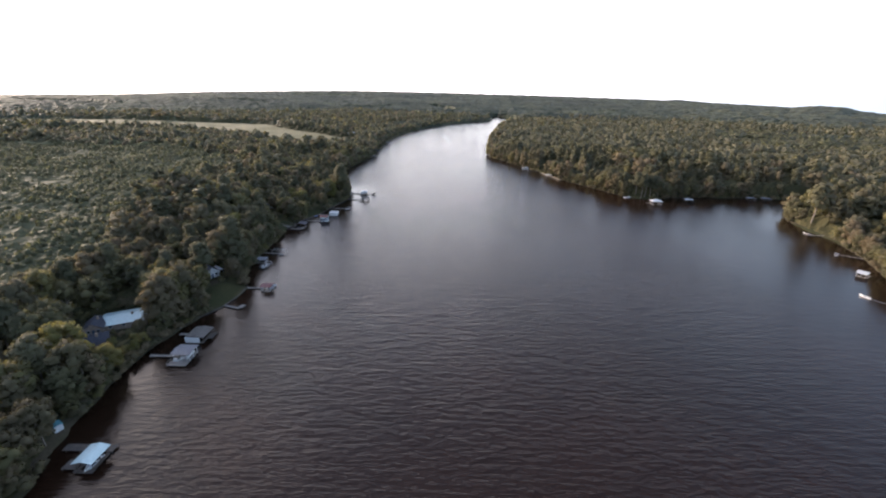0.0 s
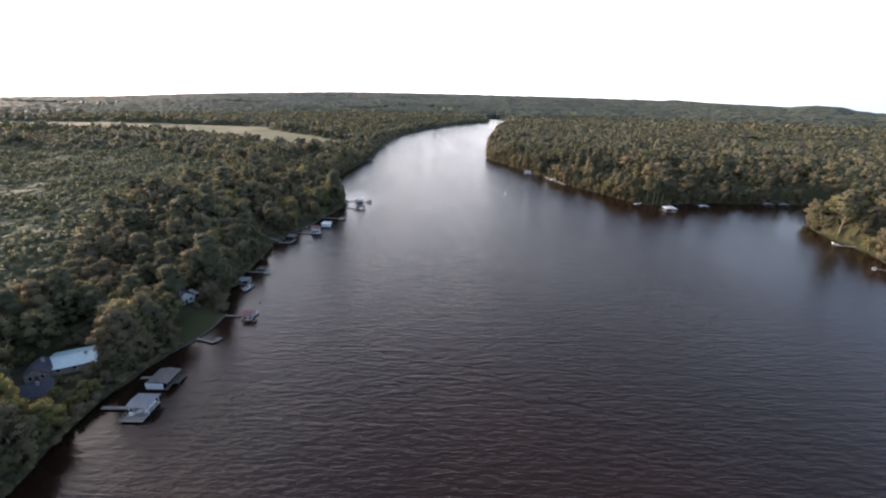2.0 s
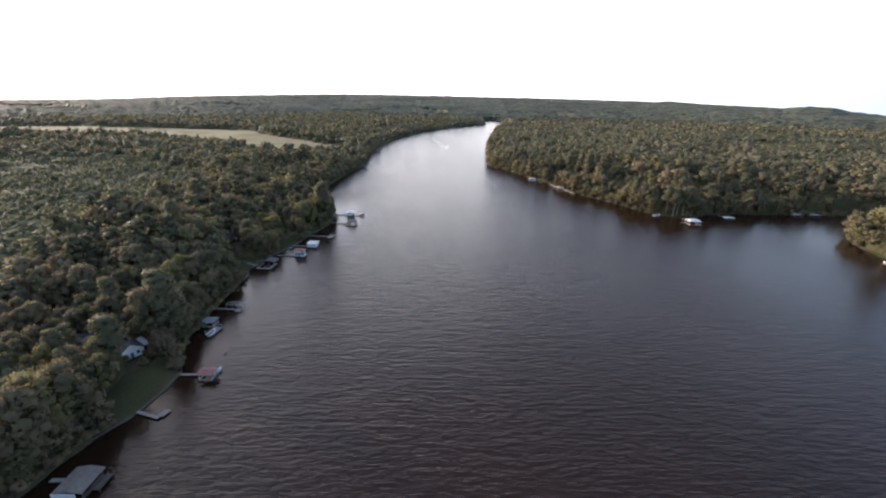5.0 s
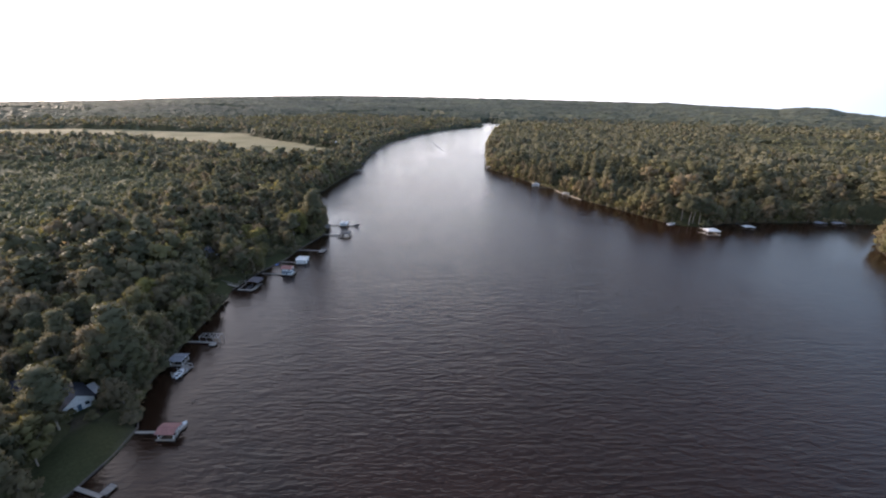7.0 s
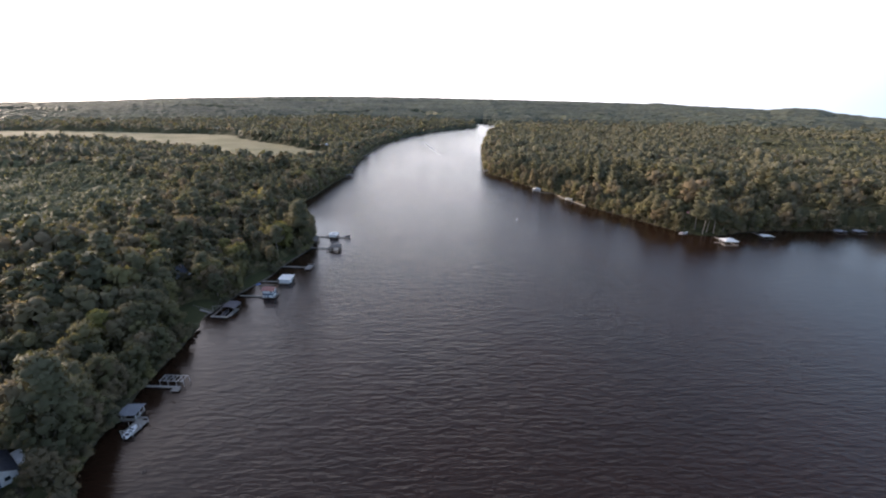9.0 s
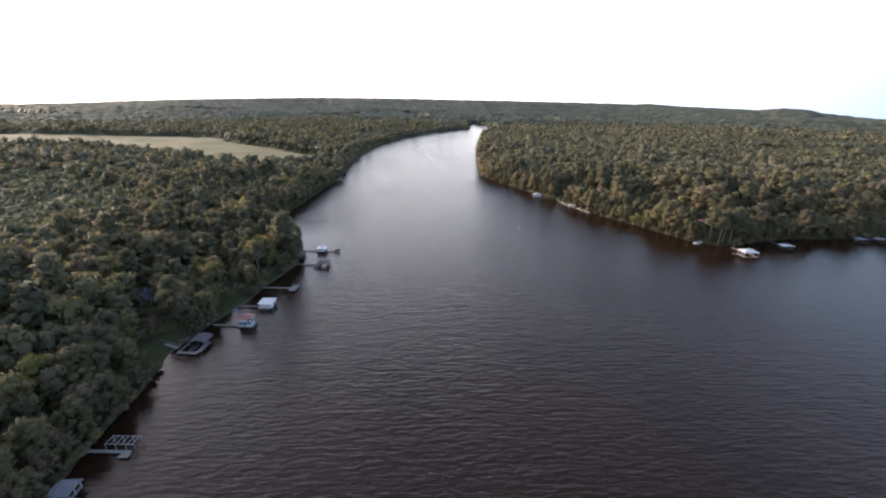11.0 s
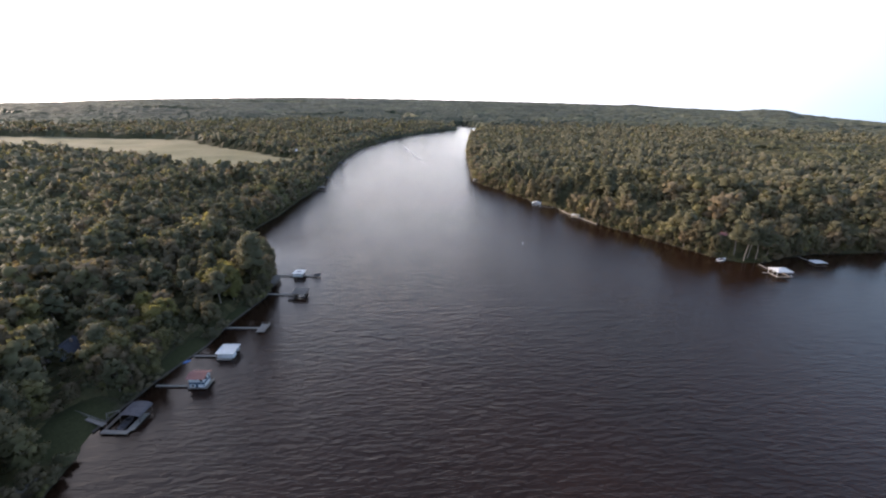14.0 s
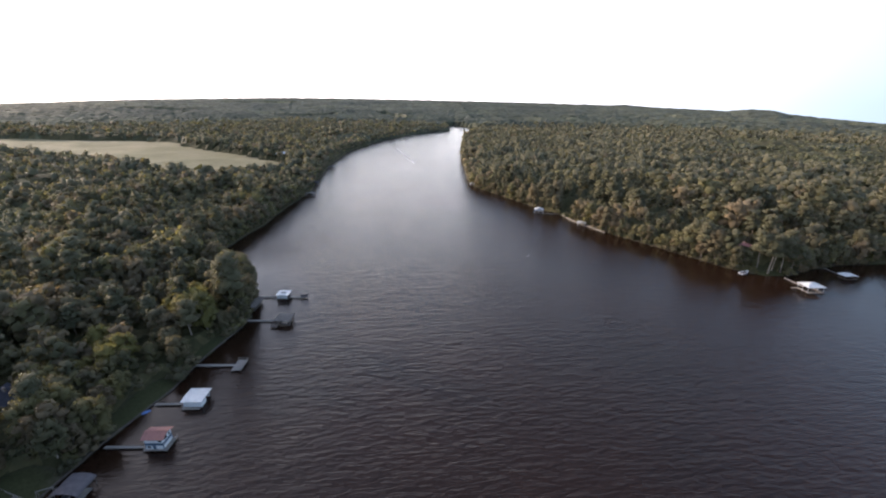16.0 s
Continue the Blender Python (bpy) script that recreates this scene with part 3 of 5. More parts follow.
def tree_thing(k, pale=False):
    """One tree: a trunk with limbs, and a crown."""
    kind = KINDS[k][0]
    top = new("pine_tree" if kind == "pine" else "broadleaf_tree")
    for part_name, arrays, m in (("trunk", TRUNKS[k], BARK), ("crown", CROWNS[k], NEEDLE if kind == "pine" else LEAF_PALE_SUNLIT if pale else LEAF)):
        o = new(part_name, mesh_of(part_name, arrays[0], arrays[1], m, True, arrays[2] if part_name == "crown" else None))
        o.parent = top
    return tagged(top, "tall pine with a bare trunk and dark needles" if kind == "pine" else "light yellow-green broadleaf tree, painted sunlit, near the bank" if pale else "full leafy broadleaf tree on the wooded bank", "tree", "trees along the banks")


# the trees nearest the flight are things of their own
lead = np.where(near & (kinds != 7), np.where(is_edge == 3, -99, d) + 0.12 * np.hypot(xs + 12, ys - 180), 1e9)
single = np.zeros(len(xs), bool)
for q in PALE:
    lead = np.where((kinds < 5) & (np.hypot(xs - q[0], ys - q[1]) < q[2]), -50, lead)
single[np.argsort(lead)[:295]] = True
first = {}
for i in np.flatnonzero(single):
    k = int(kinds[i])
    m = pose(xs[i], ys[i], zs[i], 0, 0, math.degrees(turns[i]))
    pale = k < 5 and any(math.hypot(xs[i] - q[0], ys[i] - q[1]) < q[2] for q in PALE)
    if (k, pale) not in first:
        t = first[k, pale] = tree_thing(k, pale)
        t.matrix_basis = m
    else:
        t = copy_thing(first[k, pale], m)
    t.scale = (heights[i], heights[i], heights[i])
west = xs < -60
forest("woodland", near & ~single & west, "dense mixed woodland on the west bank", 11, True)
forest("woodland", near & ~single & ~west, "dense mixed woodland on the east bank", 12, True)
mid = ~near & (from_eye < 520) & ~planted
forest("woodland", mid & west, "mixed woodland and young pines behind the west bank", 13, False, 1)
forest("woodland", mid & ~west, "mixed woodland behind the east bank", 14, False, 1)
forest("woodland", ~near & ~mid & west, "far mixed woodland on low hills beyond the west bank", 15, False, 2)
forest("woodland", ~near & ~mid & ~west, "far mixed woodland on low hills beyond the east bank", 16, False, 2)

# woods down the river
bx, by = scatter(-420, 480, -330, 60, 13.0)
bd = shore(bx, by)
ok = (bd > 4) & (np.abs(np.degrees(np.arctan2(bx, by + 40))) >= 58)
xs, ys = bx[ok], by[ok]
zs, from_eye, planted = land(xs, ys, bd[ok]), np.full(len(xs), 600.0), np.zeros(len(xs), bool)
young = planted
kinds, heights = rt.randint(0, 5, len(xs)), rt.uniform(12, 20, len(xs))
turns, tints = rt.uniform(0, 6.28, len(xs)), rt.uniform(size=len(xs))
forest("woodland", xs < 1e9, "mixed woodland on both banks down the river", 17, False, 2)

# undergrowth and lower boughs, which close the woods below the crowns
ux = steps((-900, -330, 14), (-330, -84, 3.5), (-84, 55, 20), (55, 330, 4.5), (330, 900, 14))
uy = steps((-20, 440, 3.5), (440, 700, 6), (700, 1080, 14))
X, Y = np.meshgrid(ux, uy)
ru = np.random.RandomState(21)
X, Y = X + ru.uniform(-0.8, 0.8, X.shape), Y + ru.uniform(-0.8, 0.8, Y.shape)
D = shore(X, Y)
cover = np.where(X > 55, soft(D, 2.0, 7.0), soft(D, 0.6, 4.5)) * (1 - lawn(X, Y)) * (1 - fields(X, Y))
for cx, cy, cr in CLEAR:
    cover = cover * soft(np.hypot(X - cx, Y - cy), cr - 1, cr + 2)
close = (np.hypot(X, Y - 90) < 345) & (D < 80)
pines = inside(PLANTED, X, Y)
deep = np.where(pines, 4.4, np.where(close, 3.0, 9.0)) * (1 + np.where(close, 0.6, 0.32) * ru.uniform(-1, 1, X.shape))
Z = land(X, Y, D) + deep * cover - 2.5 * (1 - soft(cover, 0, 0.25))
low_growth = mesh_of("undergrowth", np.stack([X, Y, Z], -1).reshape(-1, 3), grid_faces(len(uy), len(ux)), [THICKET, YOUNG_NEEDLE], False, tint=ru.uniform(size=X.size))
low_growth.polygons.foreach_set("material_index", pines[:-1, :-1].ravel().astype(np.int32))
tagged(new("undergrowth", low_growth), "bushy undergrowth beneath the trees", "undergrowth", kind="stuff")

# the woods beyond, a rough canopy out to the skyline
az = np.radians(np.concatenate([np.arange(-180, -62, 3.0), np.arange(-60, 58, 0.32), np.arange(60, 180.1, 3.0)]))
rad = 930 * np.exp(np.arange(0, 1.663, 0.0075))
A, R = np.meshgrid(az, rad)
rs = np.random.RandomState(5)
A, R = A + rs.uniform(-0.4, 0.4, A.shape) * radians(0.32), R * (1 + rs.uniform(-0.003, 0.003, R.shape))
A[:, 0], A[:, -1] = -math.pi, math.pi
X, Y = np.sin(A) * R, np.cos(A) * R + 90
D = shore(X, Y)
tall = 13 - 6 * soft(-np.hypot(X, Y - 90), -1650, -1560) + 3 * waves(X, Y, 160, 8) + rs.uniform(-1, 1, X.shape) * 3.0
bare = np.maximum(fields(X, Y), soft(-D, -7, -2))
Z = land(X, Y, D) + tall * (1 - bare) - 4 * bare
# and the woods behind and beside the flight
az2, rad2 = np.radians(np.arange(57, 304, 2.0)), 70 * np.exp(np.arange(0, 2.62, 0.025))
A2, R2 = np.meshgrid(az2, rad2)
R2 = R2 * (1 + rs.uniform(-0.008, 0.008, R2.shape))
X2, Y2 = np.sin(A2) * R2, np.cos(A2) * R2 - 30
D2 = shore(X2, Y2)
bare2 = soft(-D2, -9, -3)
Z2 = land(X2, Y2, D2) + (7 + rs.uniform(-1.5, 1.5, X2.shape)) * (1 - bare2) - 4 * bare2
tagged(new("woodland", mesh_of("rear_woods", np.stack([X2, Y2, Z2], -1).reshape(-1, 3), grid_faces(len(rad2), len(az2)), THICKET, True, tint=rs.uniform(size=X2.size))), "woods on both banks further down the river", "woodland", kind="stuff")
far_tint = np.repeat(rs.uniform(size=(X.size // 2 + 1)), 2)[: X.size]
far = tagged(new("woodland", mesh_of("far_woods", np.stack([X, Y, Z], -1).reshape(-1, 3), grid_faces(len(rad), len(az)), FAR_WOODS, False, tint=far_tint)), "distant woods painted hazy, reaching to the skyline", "woodland", kind="stuff")

# ---- things on the banks ----
ROOF_WHITE = surface("white metal roofing", [(0.3, (0.42, 0.43, 0.43)), (0.7, (0.54, 0.55, 0.54))], 0.6, 0.4, bump=0.08, grain=6.0)
ROOF_PALE = surface("pale blue metal roofing", [(0.3, (0.38, 0.5, 0.5)), (0.7, (0.47, 0.59, 0.58))], 0.6, 0.4, bump=0.08, grain=6.0)
ROOF_GREY = surface("grey metal roofing", [(0.3, (0.11, 0.115, 0.13)), (0.7, (0.16, 0.165, 0.18))], 0.7, 0.75, bump=0.1, grain=6.0)
ROOF_DARK = surface("dark shingles", [(0.3, (0.032, 0.035, 0.046)), (0.7, (0.058, 0.062, 0.078))], 1.2, 0.95, bump=0.5, grain=5.0)
ROOF_RED = surface("faded red roofing", [(0.3, (0.15, 0.068, 0.062)), (0.7, (0.22, 0.1, 0.09))], 0.8, 0.8, bump=0.3, grain=5.0)
ROOF_BROWN = surface("weathered brown roofing", [(0.3, (0.08, 0.07, 0.062)), (0.7, (0.135, 0.12, 0.105))], 0.7, 0.9, bump=0.4, grain=5.0)
WHITE = surface("white painted boards", [(0.3, (0.5, 0.51, 0.52)), (0.7, (0.66, 0.67, 0.67))], 0.8, 0.6, bump=0.1, grain=8.0, stretch=(1, 1, 3))
BLUE = surface("dark blue paint", [(0.3, (0.03, 0.06, 0.1)), (0.7, (0.05, 0.09, 0.14))], 0.8, 0.6, bump=0.1)
WOOD = surface("weathered deck boards", [(0.3, (0.13, 0.115, 0.1)), (0.7, (0.25, 0.225, 0.2))], 0.9, 0.85, bump=0.4, grain=10.0, stretch=(0.4, 3, 1))
WOOD_DARK = surface("damp dark timber", [(0.3, (0.045, 0.037, 0.031)), (0.7, (0.1, 0.08, 0.066))], 0.9, 0.8, bump=0.4, grain=9.0)
GLASS_DARK = surface("dark window glass", [(0.3, (0.02, 0.025, 0.03)), (0.7, (0.03, 0.035, 0.04))], 0.5, 0.08, bump=0.0)
HULL = surface("white gelcoat", [(0.3, (0.7, 0.71, 0.71)), (0.7, (0.8, 0.8, 0.8))], 0.5, 0.25, bump=0.02)
CANVAS = surface("dark canvas", [(0.3, (0.05, 0.045, 0.05)), (0.7, (0.09, 0.08, 0.085))], 0.8, 0.9, bump=0.2)
ALLOY = surface("dull aluminium", [(0.3, (0.34, 0.35, 0.36)), (0.7, (0.44, 0.45, 0.46))], 1.0, 0.5, 0.7, 0.05)
BRICK = surface("tan brick wall", [(0.3, (0.25, 0.19, 0.15)), (0.7, (0.35, 0.28, 0.22))], 1.0, 0.9, bump=0.3, grain=4.0)
GRAVEL = surface("pale gravel", [(0.3, (0.16, 0.145, 0.12)), (0.7, (0.25, 0.225, 0.19))], 0.5, 0.95, bump=0.6, grain=3.0)
YELLOW = surface("yellow plastic", [(0.3, (0.55, 0.5, 0.08)), (0.7, (0.65, 0.6, 0.12))], 1.0, 0.4, bump=0.0)
TEAL = surface("teal painted metal", [(0.3, (0.06, 0.19, 0.22)), (0.7, (0.1, 0.26, 0.29))], 0.8, 0.5, bump=0.1)
SKY_BLUE = surface("blue tarpaulin", [(0.3, (0.05, 0.12, 0.3)), (0.7, (0.08, 0.17, 0.38))], 1.5, 0.6, bump=0.3)


def part(name, bm, mat, parent, label=""):
    """Links a bmesh as one mesh under a thing or a part."""
    me = bpy.data.meshes.new(name)
    bm.to_mesh(me)
    bm.free()
    me.materials.append(mat)
    ob = new(name, me)
    ob.parent = parent
    if label:
        tagged(ob, label)
    return ob


def box(bm, x0, x1, y0, y1, z0, z1):
    v = [bm.verts.new((x, y, z)) for z in (z0, z1) for x, y in ((x0, y0), (x1, y0), (x1, y1), (x0, y1))]
    for f in ((3, 2, 1, 0), (4, 5, 6, 7), (0, 1, 5, 4), (1, 2, 6, 5), (2, 3, 7, 6), (3, 0, 4, 7)):
        bm.faces.new([v[i] for i in f])


def boxes(*rows):
    bm = bmesh.new()
    for r in rows:
        box(bm, *r)
    return bm


def bevelled(bm, w=0.03):
    bmesh.ops.bevel(bm, geom=bm.edges[:], offset=w, segments=1, affect="EDGES")
    return bm


def boards(x0, x1, y0, y1, z, along="x", width=0.28):
    """Deck boards laid side by side, with gaps, on two joists."""
    bm = bmesh.new()
    lo, hi = (y0, y1) if along == "x" else (x0, x1)
    n = max(2, int(round((hi - lo) / width)))
    for k in range(n):
        a, b = lo + (hi - lo) * k / n + 0.012, lo + (hi - lo) * (k + 1) / n - 0.012
        up = random.uniform(-0.006, 0.006)
        if along == "x":
            box(bm, x0 + random.uniform(0, 0.04), x1 - random.uniform(0, 0.04), a, b, z - 0.05 + up, z + up)
        else:
            box(bm, a, b, y0 + random.uniform(0, 0.04), y1 - random.uniform(0, 0.04), z - 0.05 + up, z + up)
    if along == "x":
        for j in (0.08, 0.92):
            q = x0 + (x1 - x0) * j
            box(bm, q - 0.06, q + 0.06, y0, y1, z - 0.25, z - 0.06)
    else:
        for j in (0.08, 0.92):
            q = y0 + (y1 - y0) * j
            box(bm, x0, x1, q - 0.06, q + 0.06, z - 0.25, z - 0.06)
    return bm


def pile(x, y, top, r=0.12, bottom=-2.2):
    bm = bmesh.new()
    rings = []
    for z, w in ((bottom, r * 1.1), (top - 0.05, r), (top, r * 0.75)):
        rings.append([bm.verts.new((x + math.cos(k * 0.7854) * w, y + math.sin(k * 0.7854) * w, z)) for k in range(8)])
    for a, b in zip(rings, rings[1:]):
        for k in range(8):
            bm.faces.new((a[k], a[(k + 1) % 8], b[(k + 1) % 8], b[k]))
    bm.faces.new(rings[-1])
    return bm


def gable(x0, x1, y0, y1, eave, rise, along="y", thick=0.12, ribs=False):
    """A gable roof with thickness and seams; the ridge runs along the named axis."""
    bm = bmesh.new()
    flip = along == "x"
    a0, a1, b0, b1 = (y0, y1, x0, x1) if flip else (x0, x1, y0, y1)
    mid = (a0 + a1) / 2

    def at(a, b, z):
        return bm.verts.new((b, a, z) if flip else (a, b, z))

    def plate(p, q, za, zb, b_lo, b_hi, t):
        top = [at(p, b_lo, za + t), at(q, b_lo, zb + t), at(q, b_hi, zb + t), at(p, b_hi, za + t)]
        low = [at(p, b_lo, za), at(q, b_lo, zb), at(q, b_hi, zb), at(p, b_hi, za)]
        bm.faces.new(top), bm.faces.new(low[::-1])
        for k in range(4):
            bm.faces.new((low[k], low[(k + 1) % 4], top[(k + 1) % 4], top[k]))

    for p, za in ((a0, eave), (a1, eave)):
        plate(p, mid, za, eave + rise, b0, b1, thick)
        if ribs:
            n = max(3, int((b1 - b0) / 0.6))
            for k in range(n + 1):
                c = b0 + (b1 - b0) * k / n
                plate(p, mid, za + thick, eave + rise + thick, c - 0.025, c + 0.025, 0.05)
    plate(mid - 0.16, mid + 0.16, eave + rise + thick + 0.01, eave + rise + thick + 0.01, b0, b1, 0.05)
    bmesh.ops.recalc_face_normals(bm, faces=bm.faces[:])
    return bm


def hip(x0, x1, y0, y1, eave, rise, run=0.3):
    """A hip roof with an eave board; run: the share of the length that the ridge takes."""
    bm = bmesh.new()
    low = [bm.verts.new((x, y, eave)) for x, y in ((x0, y0), (x1, y0), (x1, y1), (x0, y1))]
    rim = [bm.verts.new((v.co.x, v.co.y, eave + 0.16)) for v in low]
    cx, cy = (x0 + x1) / 2, (y0 + y1) / 2
    if x1 - x0 >= y1 - y0:
        h = (x1 - x0) / 2 * run
        p, q = bm.verts.new((cx - h, cy, eave + rise)), bm.verts.new((cx + h, cy, eave + rise))
        tops = ((rim[0], rim[1], q, p), (rim[1], rim[2], q), (rim[2], rim[3], p, q), (rim[3], rim[0], p))
    else:
        h = (y1 - y0) / 2 * run
        p, q = bm.verts.new((cx, cy - h, eave + rise)), bm.verts.new((cx, cy + h, eave + rise))
        tops = ((rim[0], rim[1], p), (rim[1], rim[2], q, p), (rim[2], rim[3], q), (rim[3], rim[0], p, q))
    for f in tops:
        bm.faces.new(f)
    bm.faces.new(low[::-1])
    for k in range(4):
        bm.faces.new((low[k], low[(k + 1) % 4], rim[(k + 1) % 4], rim[k]))
    bmesh.ops.recalc_face_normals(bm, faces=bm.faces[:])
    return bm


def arch(x0, x1, y0, y1, eave, rise, thick=0.08, n=8):
    """A rounded cover that spans from x0 to x1."""
    bm = bmesh.new()
    rows = []
    for k in range(n + 1):
        u = math.pi * k / n
        x, z = (x0 + x1) / 2 - math.cos(u) * (x1 - x0) / 2, eave + math.sin(u) * rise
        rows.append([bm.verts.new((x, y, z + dz)) for y, dz in ((y0, 0), (y1, 0), (y1, thick), (y0, thick))])
    for a, b in zip(rows, rows[1:]):
        for k in range(4):
            bm.faces.new((a[k], a[(k + 1) % 4], b[(k + 1) % 4], b[k]))
    bm.faces.new(rows[0]), bm.faces.new(rows[-1][::-1])
    bmesh.ops.recalc_face_normals(bm, faces=bm.faces[:])
    return bm


def thing(name, x, y, turn=0, z=0.0):
    ob = new(name)
    ob.matrix_basis = pose(x, y, z, 0, 0, turn)
    return ob


def posts(top, spots, height, mat, r=0.11):
    for x, y in spots:
        part("post", pile(x, y, height, r), mat, top)


def walkway(top, x0, x1, y0, y1, z=0.6, mat=None, along="y"):
    """A gangway on piles; along: the way in which its boards lie."""
    part("gangway", boards(x0, x1, y0, y1, z, along), mat or WOOD, top)
    if x1 - x0 > y1 - y0:
        n = max(1, int((x1 - x0) / 3.2))
        spots = [(x0 + (x1 - x0) * (k + 0.5) / n, q) for k in range(n) for q in (y0, y1)]
    else:
        n = max(1, int((y1 - y0) / 3.2))
        spots = [(q, y0 + (y1 - y0) * (k + 0.5) / n) for k in range(n) for q in (x0, x1)]
    for x, y in spots:
        part("pile", pile(x, y, z + 0.12, 0.1), WOOD_DARK, top)


def rail(top, x0, y0, x1, y1, z=0.6, mat=None):
    """A handrail with its uprights."""
    bm = bmesh.new()
    n = max(1, int(math.hypot(x1 - x0, y1 - y0) / 1.4))
    for k in range(n + 1):
        x, y = x0 + (x1 - x0) * k / n, y0 + (y1 - y0) * k / n
        box(bm, x - 0.045, x + 0.045, y - 0.045, y + 0.045, z, z + 1.0)
    for h in (0.5, 1.0):
        box(bm, min(x0, x1) - 0.04, max(x0, x1) + 0.04, min(y0, y1) - 0.04, max(y0, y1) + 0.04, z + h - 0.05, z + h)
    return part("railing", bm, mat or WOOD, top)


def covered_slip(name, x, y, turn, w, l, eave, rise, roof_mat, deck_mat, label, shape="gable", along="y", side=1.0, front=1.2, gang=None, size=1.0, group="boathouses on the river"):
    """A roofed boat slip on piles: decks on three sides, posts, beams and a roof. w, l: size of the roof."""
    top = thing(name, x, y, turn)
    hx, hy = w / 2, l / 2
    part("deck", boards(-hx, -hx + side, -hy, hy, 0.6, "x"), deck_mat, top)
    part("deck", boards(hx - side, hx, -hy, hy, 0.6, "x"), deck_mat, top)
    part("deck", boards(-hx - 0.3, hx + 0.3, -hy - front, -hy + 0.2, 0.61, "y"), deck_mat, top)
    spots = [(sx * (hx - 0.25), -hy + 0.3 + (2 * hy - 0.6) * k / 2) for sx in (-1, 1) for k in range(3)]
    posts(top, spots, eave + 0.05, WOOD_DARK if deck_mat is WOOD_DARK else WHITE)
    part("beam", boxes((-hx + 0.15, -hx + 0.35, -hy, hy, eave - 0.25, eave), (hx - 0.35, hx - 0.15, -hy, hy, eave - 0.25, eave), (-hx + 0.36, hx - 0.36, -hy, -hy + 0.18, eave - 0.25, eave), (-hx + 0.36, hx - 0.36, hy - 0.18, hy, eave - 0.25, eave)), WOOD_DARK if deck_mat is WOOD_DARK else WHITE, top)
    o = 0.45
    bm = hip(-hx - o, hx + o, -hy - o, hy + o, eave, rise) if shape == "hip" else gable(-hx - o, hx + o, -hy - o, hy + o, eave, rise, along)
    part("roof", bm, roof_mat, top)
    if gang:
        walkway(top, *gang)
    top.scale = (size, size, size ** 0.5)
    return tagged(top, label, "boathouse", group)


def motor_boat(name, x, y, turn, length=5.6, width=2.2, z=0.0, label="small white motorboat with a dark windscreen", mat=None):
    """An open boat: hull, floor, seats, windscreen and outboard motor. The bow points along x."""
    top = thing(name, x, y, turn, z)
    bm = bmesh.new()
    rows = []
    for u in np.linspace(0, 1, 9):
        half = width / 2 * (1 - max(0, (u - 0.45) / 0.55) ** 2.2) * (0.94 + 0.06 * min(1, u * 4)) + 0.02
        px, lift = -length / 2 + u * length, 0.25 * u ** 2
        rows.append([bm.verts.new(q) for q in ((px, 0, -0.25 + lift), (px, half * 0.75, -0.1 + lift), (px, half, 0.62 + lift), (px, half * 0.86, 0.64 + lift), (px, half * 0.8, 0.2), (px, 0, 0.18), (px, -half * 0.8, 0.2), (px, -half * 0.86, 0.64 + lift), (px, -half, 0.62 + lift), (px, -half * 0.75, -0.1 + lift))])
    for a, b in zip(rows, rows[1:]):
        for k in range(10):
            bm.faces.new((a[k], a[(k + 1) % 10], b[(k + 1) % 10], b[k]))
    bm.faces.new(rows[0]), bm.faces.new(rows[-1][::-1])
    bmesh.ops.recalc_face_normals(bm, faces=bm.faces[:])
    part("hull", bm, mat or HULL, top)
    part("seat", bevelled(boxes((-length * 0.34, -length * 0.22, -width * 0.34, width * 0.34, 0.2, 0.62))), CANVAS, top)
    part("seat", bevelled(boxes((-length * 0.06, length * 0.03, -width * 0.3, width * 0.3, 0.2, 0.6))), CANVAS, top)
    part("windscreen", boxes((length * 0.1, length * 0.12, -width * 0.36, width * 0.36, 0.6, 1.0)), GLASS_DARK, top)
    part("outboard_motor", bevelled(boxes((-length / 2 - 0.42, -length / 2 - 0.04, -0.18, 0.18, 0.1, 1.0))), CANVAS, top, "dark outboard motor")
    return tagged(top, label, "boat", "boats at the docks")


def pontoon_boat(name, x, y, turn, label="pontoon boat with a canvas top"):
    top = thing(name, x, y, turn)
    for s in (-1, 1):
        bm = bmesh.new()
        bmesh.ops.create_cone(bm, cap_ends=True, segments=10, radius1=0.33, radius2=0.33, depth=6.4, matrix=pose(0, s * 0.85, 0.08, 0, 90, 0))
        part("float_tube", bm, ALLOY, top)
    part("floor_deck", bevelled(boxes((-3.2, 3.2, -1.25, 1.25, 0.42, 0.52))), HULL, top)
    part("side_fence", boxes((-3.0, 3.0, -1.23, -1.18, 0.52, 1.1), (-3.0, 3.0, 1.18, 1.23, 0.52, 1.1), (2.95, 3.0, -1.17, 1.17, 0.52, 1.1)), HULL, top)
    part("bench", bevelled(boxes((-2.8, -1.4, -1.1, -0.5, 0.52, 0.95), (0.8, 2.7, 0.5, 1.1, 0.52, 0.95))), CANVAS, top)
    part("canopy", bevelled(boxes((-2.4, 0.8, -1.2, 1.2, 2.3, 2.36)), 0.02), CANVAS, top, "dark canvas canopy")
    part("canopy_frame", boxes(*[(px, px + 0.05, py, py + 0.05, 0.52, 2.3) for px in (-2.3, 0.6) for py in (-1.15, 1.1)]), ALLOY, top)
    return tagged(top, label, "boat", "boats at the docks")


